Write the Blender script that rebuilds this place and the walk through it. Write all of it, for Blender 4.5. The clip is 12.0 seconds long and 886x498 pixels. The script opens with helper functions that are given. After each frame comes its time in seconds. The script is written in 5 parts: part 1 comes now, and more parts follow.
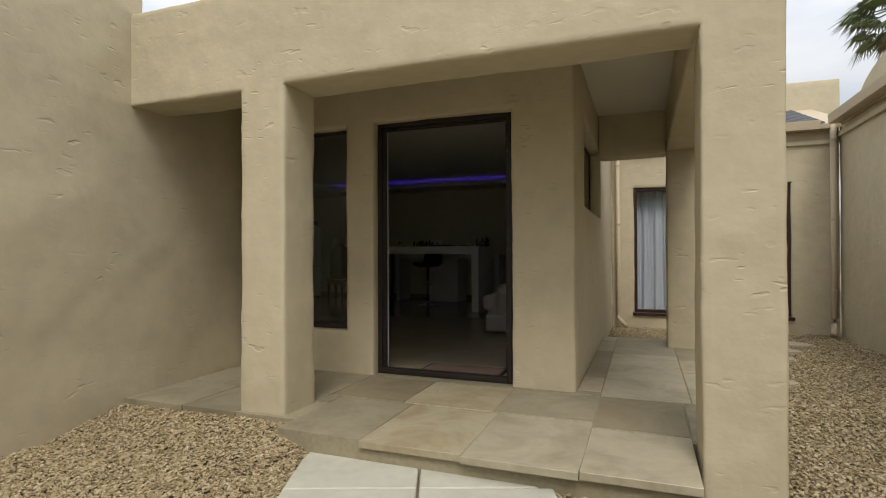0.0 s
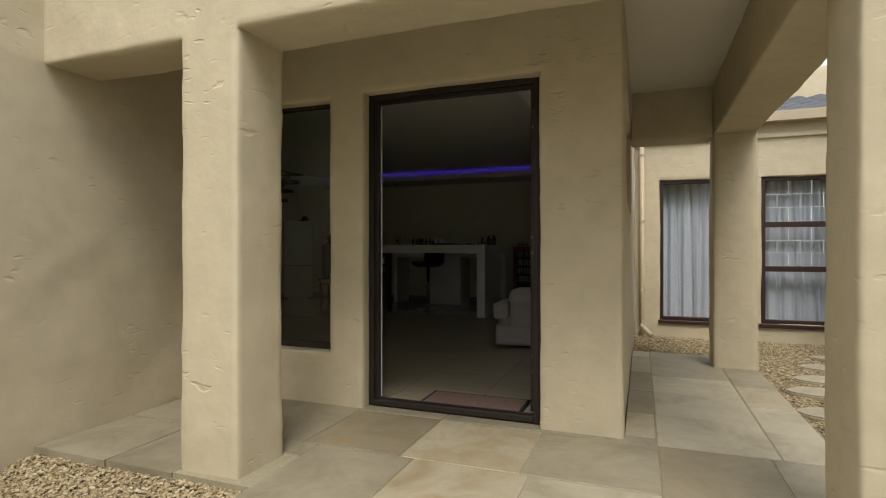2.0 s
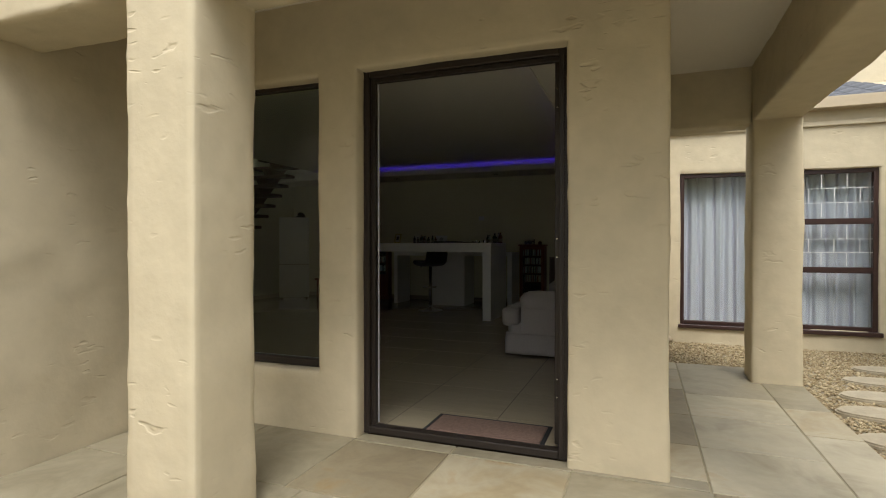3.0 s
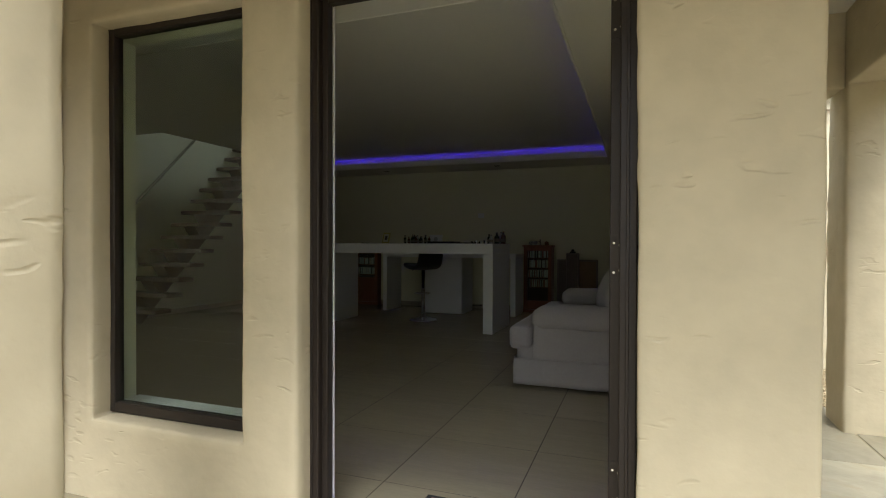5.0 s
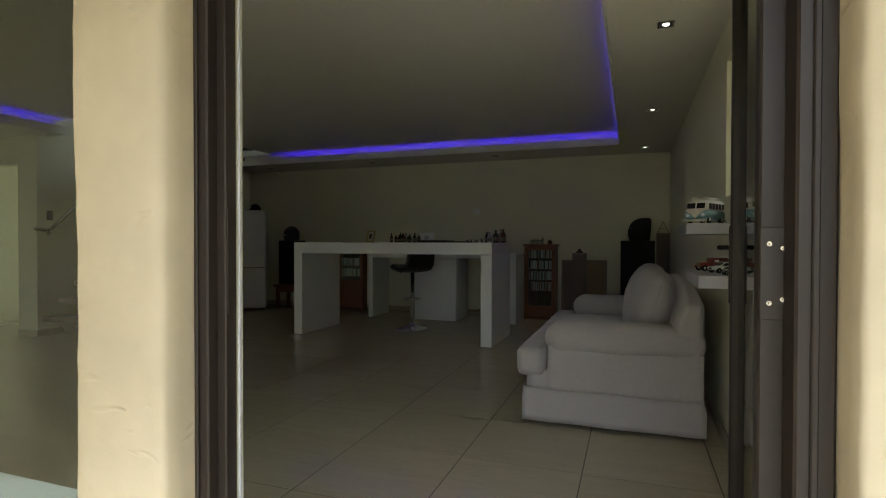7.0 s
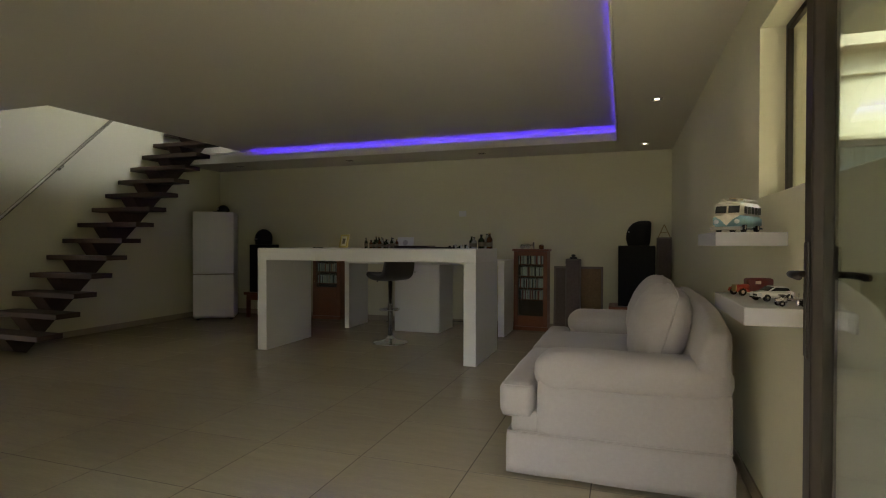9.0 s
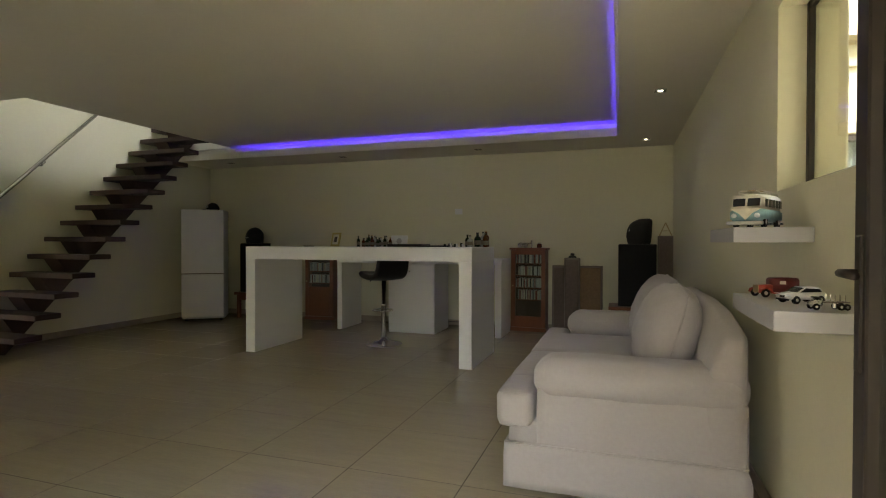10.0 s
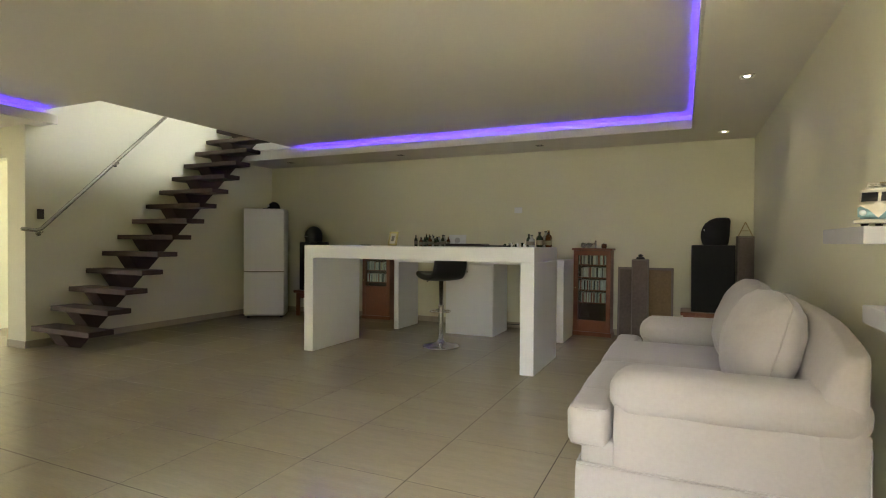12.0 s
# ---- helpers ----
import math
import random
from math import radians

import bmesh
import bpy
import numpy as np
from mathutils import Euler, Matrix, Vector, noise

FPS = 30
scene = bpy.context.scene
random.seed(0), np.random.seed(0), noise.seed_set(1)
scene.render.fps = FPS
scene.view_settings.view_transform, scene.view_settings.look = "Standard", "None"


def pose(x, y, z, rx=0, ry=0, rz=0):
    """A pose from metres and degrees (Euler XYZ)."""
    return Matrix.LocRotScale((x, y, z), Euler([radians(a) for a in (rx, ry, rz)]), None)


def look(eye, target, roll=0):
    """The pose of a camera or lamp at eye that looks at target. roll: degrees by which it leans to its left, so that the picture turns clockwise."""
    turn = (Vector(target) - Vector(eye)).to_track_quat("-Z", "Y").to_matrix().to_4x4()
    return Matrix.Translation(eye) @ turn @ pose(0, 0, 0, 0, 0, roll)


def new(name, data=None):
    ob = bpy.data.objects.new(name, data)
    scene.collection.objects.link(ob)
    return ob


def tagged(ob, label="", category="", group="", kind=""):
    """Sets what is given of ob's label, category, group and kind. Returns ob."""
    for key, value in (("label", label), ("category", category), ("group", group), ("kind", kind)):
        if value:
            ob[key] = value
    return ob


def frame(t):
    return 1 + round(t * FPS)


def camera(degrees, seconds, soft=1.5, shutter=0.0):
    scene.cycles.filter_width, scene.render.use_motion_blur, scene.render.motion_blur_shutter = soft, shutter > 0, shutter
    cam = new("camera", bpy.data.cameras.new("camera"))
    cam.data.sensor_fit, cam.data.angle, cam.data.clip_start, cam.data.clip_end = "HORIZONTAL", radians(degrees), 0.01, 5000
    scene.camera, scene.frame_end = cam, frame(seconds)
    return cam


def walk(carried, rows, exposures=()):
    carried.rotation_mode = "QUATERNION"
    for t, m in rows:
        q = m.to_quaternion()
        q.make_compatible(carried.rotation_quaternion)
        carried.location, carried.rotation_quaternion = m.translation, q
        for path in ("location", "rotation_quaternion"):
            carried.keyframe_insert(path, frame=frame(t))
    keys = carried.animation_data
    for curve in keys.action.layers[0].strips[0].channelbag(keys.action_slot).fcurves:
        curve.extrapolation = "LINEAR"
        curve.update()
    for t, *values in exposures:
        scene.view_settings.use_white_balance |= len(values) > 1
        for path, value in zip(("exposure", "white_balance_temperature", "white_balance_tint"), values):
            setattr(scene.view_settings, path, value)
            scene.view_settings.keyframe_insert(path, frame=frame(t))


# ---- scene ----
cam = camera(79.8, 12.0, 1.1)
PATH = [
    (0, (1.159, 0.546, 1.019), (0.451, 2.417, 1.034), -0.2),
    (0.5, (1.097, 0.678, 1.025), (0.387, 2.548, 1.041), -0.2),
    (1, (0.97, 0.88, 1.039), (0.263, 2.751, 1.052), -0.0),
    (1.5, (0.89, 1.085, 1.051), (0.185, 2.956, 1.056), 0.0),
    (2, (0.789, 1.36, 1.068), (0.086, 3.233, 1.068), -0.0),
    (2.5, (0.681, 1.587, 1.081), (-0.026, 3.458, 1.07), 0.0),
    (3, (0.571, 1.831, 1.109), (-0.134, 3.702, 1.093), 0.0),
    (3.2, (0.541, 1.931, 1.111), (-0.16, 3.804, 1.094), 0.0),
    (5, (0.227, 2.844, 1.137), (-0.468, 4.72, 1.116), 0.2),
    (5.5, (0.168, 3.096, 1.144), (-0.524, 4.972, 1.12), 0.1),
    (6, (0.07, 3.32, 1.14), (-0.618, 5.198, 1.114), 0.0),
    (6.5, (-0.017, 3.492, 1.142), (-0.695, 5.374, 1.115), 0.1),
    (7, (-0.061, 3.671, 1.142), (-0.731, 5.555, 1.116), 0.1),
    (9, (-0.141, 4.309, 1.196), (-0.785, 6.203, 1.173), 0.1),
    (9.5, (-0.154, 4.409, 1.198), (-0.786, 6.307, 1.174), 0.1),
    (10, (-0.183, 4.5, 1.184), (-0.816, 6.397, 1.159), 0.1),
    (10.5, (-0.204, 4.561, 1.182), (-0.848, 6.455, 1.155), 0.2),
    (11, (-0.239, 4.617, 1.183), (-0.919, 6.497, 1.154), 0.2),
    (11.5, (-0.271, 4.646, 1.185), (-1.012, 6.503, 1.157), 0.4),
    (12, (-0.288, 4.661, 1.185), (-1.114, 6.482, 1.157), 0.4),
]
EXPOSURES = [(0.0, 0.05, 6550, 10), (1.0, 0.15, 6550, 10), (2.5, 0.6, 6450, 10), (4.0, 1.15, 6250, 9), (5.5, 1.7, 5950, 7), (7.0, 2.35, 5900, 7), (8.0, 2.8, 6200, 9), (9.0, 3.3, 6600, 11), (10.5, 3.95, 6550, 11), (12.0, 4.65, 6450, 10)]
walk(cam, [(t, look(eye, target, roll)) for t, eye, target, roll in PATH], EXPOSURES)

# ---- light: bright overcast sky, a soft sun, LED strip and spots (further down) ----
world = bpy.data.worlds.new("overcast_sky")
scene.world = world
world.use_nodes = True
wn = world.node_tree.nodes
wl = world.node_tree.links
sky = wn.new("ShaderNodeTexSky")
sky.sky_type = "NISHITA"
sky.sun_disc = False
sky.sun_elevation = radians(55)
sky.sun_rotation = radians(160)
sky.air_density = 1.0
sky.dust_density = 6.0
cloud_tc = wn.new("ShaderNodeTexCoord")
cloud_map = wn.new("ShaderNodeMapping")
cloud_map.inputs["Scale"].default_value = (1.0, 1.0, 2.4)
cloud = wn.new("ShaderNodeTexNoise")
cloud.inputs["Scale"].default_value = 2.6
cloud.inputs["Detail"].default_value = 6.0
cloud_ramp = wn.new("ShaderNodeValToRGB")
cloud_ramp.color_ramp.elements[0].position = 0.35
cloud_ramp.color_ramp.elements[0].color = (7.0, 7.6, 8.6, 1)
cloud_ramp.color_ramp.elements[1].position = 0.65
cloud_ramp.color_ramp.elements[1].color = (10.0, 10.1, 10.2, 1)
cloud_mix = wn.new("ShaderNodeMix")
cloud_mix.data_type = "RGBA"
cloud_mix.inputs[0].default_value = 0.85
wl.new(cloud_tc.outputs["Generated"], cloud_map.inputs["Vector"])
wl.new(cloud_map.outputs["Vector"], cloud.inputs["Vector"])
wl.new(cloud.outputs["Fac"], cloud_ramp.inputs["Fac"])
wl.new(sky.outputs["Color"], cloud_mix.inputs[6])
wl.new(cloud_ramp.outputs["Color"], cloud_mix.inputs[7])
# an overcast sky is some three times brighter overhead than at the horizon
sep = wn.new("ShaderNodeSeparateXYZ")
lift = wn.new("ShaderNodeMapRange")
lift.inputs["From Min"].default_value = 0.0
lift.inputs["From Max"].default_value = 1.0
lift.inputs["To Min"].default_value = 0.42
lift.inputs["To Max"].default_value = 1.5
shade = wn.new("ShaderNodeVectorMath")
shade.operation = "SCALE"
wl.new(cloud_tc.outputs["Generated"], sep.inputs["Vector"])
wl.new(sep.outputs["Z"], lift.inputs["Value"])
wl.new(cloud_mix.outputs[2], shade.inputs[0])
wl.new(lift.outputs["Result"], shade.inputs["Scale"])
wl.new(shade.outputs["Vector"], wn["Background"].inputs["Color"])
wn["Background"].inputs["Strength"].default_value = 0.14

sun_data = bpy.data.lights.new("sun", "SUN")
sun_data.energy = 1.5
sun_data.angle = radians(20)
sun_data.color = (1.0, 0.96, 0.9)
sun = new("sun", sun_data)
sun.matrix_world = look((0, 0, 20), (-2.5, 7.5, 8.5))


def daylight(name, m, w, h, watts, colour=(0.93, 0.97, 1.0)):
    """An area lamp standing in for the sky's light at an opening out of view."""
    d = bpy.data.lights.new(name, "AREA")
    d.shape = "RECTANGLE"
    d.size, d.size_y = w, h
    d.energy = watts
    d.color = colour
    ob = new(name, d)
    ob.matrix_world = m
    return ob


# the back room's window is out of view; this lamp is added fill
daylight("daylight_back_room", look((-8.62, 10.3, 1.5), (0, 10.3, 1.2)), 2.0, 1.2, 0.6)
daylight("daylight_landing", look((-3.98, 9.8, 3.9), (-8, 9.8, 3.2)), 1.15, 0.75, 0.5, (0.86, 0.94, 1.0))

# ---- materials ----
def material(name, colour, rough=0.6, metal=0.0, vary=0.08, scale=3.0, fine=40.0, bump=0.0, bump_scale=60.0, spec=0.5, stretch=(1, 1, 1), coat=0.0, sheen=0.0, even=False):
    """Principled material with variation of tone at two scales and fine relief, in metres."""
    m = bpy.data.materials.new(name)
    m.use_nodes = True
    n, l = m.node_tree.nodes, m.node_tree.links
    b = n["Principled BSDF"]
    b.inputs["Roughness"].default_value = rough
    b.inputs["Metallic"].default_value = metal
    b.inputs["Specular IOR Level"].default_value = spec
    b.inputs["Coat Weight"].default_value = coat
    b.inputs["Sheen Weight"].default_value = sheen
    tc = n.new("ShaderNodeTexCoord")
    mp = n.new("ShaderNodeMapping")
    mp.inputs["Scale"].default_value = stretch
    l.new(tc.outputs["Object"], mp.inputs["Vector"])
    big = n.new("ShaderNodeTexNoise")
    big.inputs["Scale"].default_value = scale
    big.inputs["Detail"].default_value = 5.0
    small = n.new("ShaderNodeTexNoise")
    small.inputs["Scale"].default_value = fine
    small.inputs["Detail"].default_value = 4.0
    l.new(mp.outputs["Vector"], big.inputs["Vector"])
    l.new(mp.outputs["Vector"], small.inputs["Vector"])
    add = n.new("ShaderNodeMath")
    add.operation = "ADD"
    l.new(big.outputs["Fac"], add.inputs[0])
    l.new(small.outputs["Fac"], add.inputs[1])
    ramp = n.new("ShaderNodeMapRange")
    ramp.inputs["From Min"].default_value = 0.6
    ramp.inputs["From Max"].default_value = 1.4
    ramp.inputs["To Min"].default_value = 1 - vary
    ramp.inputs["To Max"].default_value = 1 + vary
    l.new(add.outputs[0], ramp.inputs["Value"])
    mul = n.new("ShaderNodeVectorMath")
    mul.operation = "SCALE"
    mul.inputs[0].default_value = colour
    l.new(ramp.outputs["Result"], mul.inputs["Scale"])
    l.new(mul.outputs["Vector"], b.inputs["Base Color"])
    rr = n.new("ShaderNodeMapRange")
    rr.inputs["To Min"].default_value = max(0.02, rough - 0.06)
    rr.inputs["To Max"].default_value = min(1.0, rough + 0.06)
    l.new(big.outputs["Fac"], rr.inputs["Value"])
    if not even:
        l.new(rr.outputs["Result"], b.inputs["Roughness"])
    if bump:
        bn = n.new("ShaderNodeTexNoise")
        bn.inputs["Scale"].default_value = bump_scale
        bn.inputs["Detail"].default_value = 6.0
        l.new(mp.outputs["Vector"], bn.inputs["Vector"])
        bp = n.new("ShaderNodeBump")
        bp.inputs["Strength"].default_value = 1.0
        bp.inputs["Distance"].default_value = bump
        l.new(bn.outputs["Fac"], bp.inputs["Height"])
        l.new(bp.outputs["Normal"], b.inputs["Normal"])
    return m


def glass(name, tint=(0.9, 0.95, 0.92)):
    """Thin pane: clear to light straight through, with a mirror's sheen by Fresnel."""
    m = bpy.data.materials.new(name)
    m.use_nodes = True
    n, l = m.node_tree.nodes, m.node_tree.links
    n.remove(n["Principled BSDF"])
    clear = n.new("ShaderNodeBsdfTransparent")
    clear.inputs["Color"].default_value = (*tint, 1)
    gloss = n.new("ShaderNodeBsdfGlossy")
    gloss.inputs["Roughness"].default_value = 0.02
    lw = n.new("ShaderNodeLayerWeight")
    lw.inputs["Blend"].default_value = 0.5
    power = n.new("ShaderNodeMath")
    power.operation = "POWER"
    power.inputs[1].default_value = 4.0
    fres = n.new("ShaderNodeMath")
    fres.operation = "MULTIPLY_ADD"
    fres.inputs[1].default_value = 0.85
    fres.inputs[2].default_value = 0.025
    l.new(lw.outputs["Facing"], power.inputs[0])
    l.new(power.outputs[0], fres.inputs[0])
    mix = n.new("ShaderNodeMixShader")
    l.new(fres.outputs[0], mix.inputs["Fac"])
    l.new(clear.outputs["BSDF"], mix.inputs[1])
    l.new(gloss.outputs["BSDF"], mix.inputs[2])
    l.new(mix.outputs["Shader"], n["Material Output"].inputs["Surface"])
    return m


def glow(name, colour, strength):
    m = bpy.data.materials.new(name)
    m.use_nodes = True
    b = m.node_tree.nodes["Principled BSDF"]
    b.inputs["Base Color"].default_value = (*colour, 1)
    b.inputs["Emission Color"].default_value = (*colour, 1)
    b.inputs["Emission Strength"].default_value = strength
    return m


STUCCO = material("beige_stucco", (0.503, 0.440, 0.308), 0.85, vary=0.10, scale=1.6, fine=9.0, bump=0.014, bump_scale=3.2, spec=0.2)


def trowel_marks(m, depth):
    """Short dashes left by a trowel, scattered in clusters over the plaster, and a little sand grain."""
    n, l = m.node_tree.nodes, m.node_tree.links
    b = n["Principled BSDF"]
    below = b.inputs["Normal"].links[0].from_socket
    tc = n.new("ShaderNodeTexCoord")
    mp = n.new("ShaderNodeMapping")
    mp.inputs["Rotation"].default_value = (0.35, 0.30, 0.0)
    mp.inputs["Scale"].default_value = (9.0, 9.0, 26.0)
    nz = n.new("ShaderNodeTexNoise")
    nz.inputs["Scale"].default_value = 1.0
    nz.inputs["Detail"].default_value = 1.0
    nz.inputs["Distortion"].default_value = 0.35
    dash = n.new("ShaderNodeMapRange")
    dash.interpolation_type = "SMOOTHSTEP"
    dash.inputs["From Min"].default_value = 0.63
    dash.inputs["From Max"].default_value = 0.75
    dash.inputs["To Max"].default_value = -1.0
    where = n.new("ShaderNodeTexNoise")
    where.inputs["Scale"].default_value = 3.0
    where.inputs["Detail"].default_value = 2.0
    some = n.new("ShaderNodeMapRange")
    some.inputs["From Min"].default_value = 0.48
    some.inputs["From Max"].default_value = 0.62
    cutm = n.new("ShaderNodeMath")
    cutm.operation = "MULTIPLY"
    fine = n.new("ShaderNodeTexNoise")
    fine.inputs["Scale"].default_value = 45.0
    fine.inputs["Detail"].default_value = 4.0
    mix = n.new("ShaderNodeMath")
    mix.operation = "MULTIPLY_ADD"
    mix.inputs[1].default_value = 0.10
    l.new(tc.outputs["Object"], mp.inputs["Vector"])
    l.new(mp.outputs["Vector"], nz.inputs["Vector"])
    l.new(tc.outputs["Object"], fine.inputs["Vector"])
    l.new(tc.outputs["Object"], where.inputs["Vector"])
    l.new(nz.outputs["Fac"], dash.inputs["Value"])
    l.new(where.outputs["Fac"], some.inputs["Value"])
    l.new(dash.outputs["Result"], cutm.inputs[0])
    l.new(some.outputs["Result"], cutm.inputs[1])
    l.new(fine.outputs["Fac"], mix.inputs[0])
    l.new(cutm.outputs[0], mix.inputs[2])
    bp = n.new("ShaderNodeBump")
    bp.inputs["Distance"].default_value = depth
    l.new(mix.outputs[0], bp.inputs["Height"])
    l.new(below, bp.inputs["Normal"])
    l.new(bp.outputs["Normal"], b.inputs["Normal"])


trowel_marks(STUCCO, 0.0036)
SOFFIT = material("porch_ceiling_paint", (0.62, 0.58, 0.50), 0.8, vary=0.03)
PAINT = material("cream_wall_paint", (0.69, 0.67, 0.515), 0.5, vary=0.025, scale=1.2, fine=30, bump=0.0006, bump_scale=90, spec=0.3)
CEILING = material("ceiling_paint", (0.73, 0.695, 0.61), 0.8, vary=0.02)
WHITE = material("white_gloss_board", (0.80, 0.80, 0.78), 0.35, vary=0.02, scale=2)
FRAME = material("bronze_aluminium", (0.026, 0.020, 0.016), 0.45, vary=0.12, scale=8, spec=0.28)
DARKWOOD = material("dark_stained_wood", (0.062, 0.036, 0.026), 0.6, vary=0.3, scale=4, fine=30, stretch=(3, 30, 30), bump=0.001, bump_scale=30)
REDWOOD = material("reddish_varnished_wood", (0.20, 0.07, 0.032), 0.35, vary=0.3, scale=4, fine=25, stretch=(25, 25, 3))
CHROME = material("polished_chrome", (0.72, 0.72, 0.72), 0.12, metal=1.0, vary=0.03)
DULLSTEEL = material("dull_plated_tin", (0.42, 0.41, 0.38), 0.5, metal=0.6, vary=0.15, scale=40)
STEEL = material("brushed_steel", (0.58, 0.57, 0.55), 0.25, metal=1.0, vary=0.05)
BLACK = material("black_plastic", (0.010, 0.010, 0.011), 0.55, vary=0.15)
BLACKCLOTH = material("black_speaker_cloth", (0.012, 0.012, 0.014), 0.9, vary=0.2, bump=0.001, bump_scale=300)
LEATHER = material("black_leatherette", (0.018, 0.015, 0.014), 0.38, vary=0.2, bump=0.001, bump_scale=120)
FRIDGE = material("white_enamel", (0.74, 0.75, 0.77), 0.3, vary=0.02)
SOFA = material("cream_sofa_cotton", (0.395, 0.367, 0.346), 0.92, vary=0.05, scale=3.0, fine=60, bump=0.0025, bump_scale=16, spec=0.15, sheen=0.25)
SHELF = material("silver_laminate", (0.44, 0.44, 0.47), 0.4, vary=0.03)
GROUT = material("dark_floor_joint", (0.11, 0.085, 0.06), 0.9, vary=0.2)
BASEB = material("tile_skirting", (0.36, 0.31, 0.23), 0.35, vary=0.1, scale=5)
GLASS = glass("window_glass")
GREY = material("grey_speaker_veneer", (0.20, 0.165, 0.145), 0.55, vary=0.15, stretch=(20, 20, 2))
CONCRETE = material("slab_edge_mortar", (0.28, 0.245, 0.16), 0.9, vary=0.2, bump=0.003, bump_scale=30)
GRAVELBED = material("gravel_bed", (0.23, 0.195, 0.13), 0.95, vary=0.4, scale=30, fine=90, bump=0.01, bump_scale=60)
ROOF = material("charcoal_roof_tile", (0.055, 0.058, 0.065), 0.6, vary=0.25, scale=6)
GUTTER = material("beige_gutter_paint", (0.46, 0.38, 0.26), 0.5, vary=0.05)


def random_tone(m, amount):
    """Let each piece on this material differ a little in tone."""
    n, l = m.node_tree.nodes, m.node_tree.links
    b = n["Principled BSDF"]
    src = b.inputs["Base Color"].links[0].from_socket
    info = n.new("ShaderNodeObjectInfo")
    mr = n.new("ShaderNodeMapRange")
    mr.inputs["To Min"].default_value = 1 - amount
    mr.inputs["To Max"].default_value = 1 + amount
    l.new(info.outputs["Random"], mr.inputs["Value"])
    sc = n.new("ShaderNodeVectorMath")
    sc.operation = "SCALE"
    l.new(src, sc.inputs[0])
    l.new(mr.outputs["Result"], sc.inputs["Scale"])
    l.new(sc.outputs["Vector"], b.inputs["Base Color"])


def own_offset(m):
    """Give each piece its own stretch of the pattern."""
    n, l = m.node_tree.nodes, m.node_tree.links
    mp = next(q for q in n if q.type == "MAPPING")
    info = n.new("ShaderNodeObjectInfo")
    comb = n.new("ShaderNodeCombineXYZ")
    for k, f in (("X", 37.0), ("Y", 53.0), ("Z", 17.0)):
        mul = n.new("ShaderNodeMath")
        mul.operation = "MULTIPLY"
        mul.inputs[1].default_value = f
        l.new(info.outputs["Random"], mul.inputs[0])
        l.new(mul.outputs[0], comb.inputs[k])
    l.new(comb.outputs["Vector"], mp.inputs["Location"])


TILE = material("beige_porcelain_tile", (0.398, 0.345, 0.24), 0.13, vary=0.09, scale=5.0, fine=40, spec=0.5, stretch=(0.5, 4, 1), even=True)
own_offset(TILE)
random_tone(TILE, 0.03)
def slab_stone(name, dark, mid, light, rust):
    """Natural stone slab: cloudy tones, each piece with its own stretch of the pattern, and grime in fine veins."""
    m = material(name, mid, 0.5, vary=0.26, scale=4.0, fine=22, bump=0.003, bump_scale=12)
    n, l = m.node_tree.nodes, m.node_tree.links
    b = n["Principled BSDF"]
    src = b.inputs["Base Color"].links[0].from_socket
    mp = next(q for q in n if q.type == "MAPPING")
    nz = n.new("ShaderNodeTexNoise")
    nz.inputs["Scale"].default_value = 2.3
    nz.inputs["Detail"].default_value = 7.0
    nz.inputs["Roughness"].default_value = 0.62
    nz.inputs["Distortion"].default_value = 0.9
    l.new(mp.outputs["Vector"], nz.inputs["Vector"])
    ramp = n.new("ShaderNodeValToRGB")
    el = ramp.color_ramp.elements
    el[0].position, el[0].color = 0.28, (*dark, 1)
    el[1].position, el[1].color = 0.74, (*rust, 1)
    for p, c in ((0.44, mid), (0.58, light)):
        e = el.new(p)
        e.color = (*c, 1)
    l.new(nz.outputs["Fac"], ramp.inputs["Fac"])
    vein = n.new("ShaderNodeTexNoise")
    vein.inputs["Scale"].default_value = 3.1
    vein.inputs["Detail"].default_value = 5.0
    vein.inputs["Distortion"].default_value = 0.5
    l.new(mp.outputs["Vector"], vein.inputs["Vector"])
    off = n.new("ShaderNodeMath")
    off.operation = "SUBTRACT"
    off.inputs[1].default_value = 0.47
    dist = n.new("ShaderNodeMath")
    dist.operation = "ABSOLUTE"
    thin = n.new("ShaderNodeMapRange")
    thin.inputs["From Max"].default_value = 0.07
    thin.inputs["To Min"].default_value = 0.93
    thin.inputs["To Max"].default_value = 1.0
    l.new(vein.outputs["Fac"], off.inputs[0])
    l.new(off.outputs[0], dist.inputs[0])
    l.new(dist.outputs[0], thin.inputs["Value"])
    mix = n.new("ShaderNodeMix")
    mix.data_type = "RGBA"
    mix.inputs[0].default_value = 0.78
    l.new(src, mix.inputs[6])
    l.new(ramp.outputs["Color"], mix.inputs[7])
    mul = n.new("ShaderNodeVectorMath")
    mul.operation = "SCALE"
    l.new(mix.outputs[2], mul.inputs[0])
    l.new(thin.outputs["Result"], mul.inputs["Scale"])
    l.new(mul.outputs["Vector"], b.inputs["Base Color"])
    own_offset(m)
    random_tone(m, 0.05)
    return m


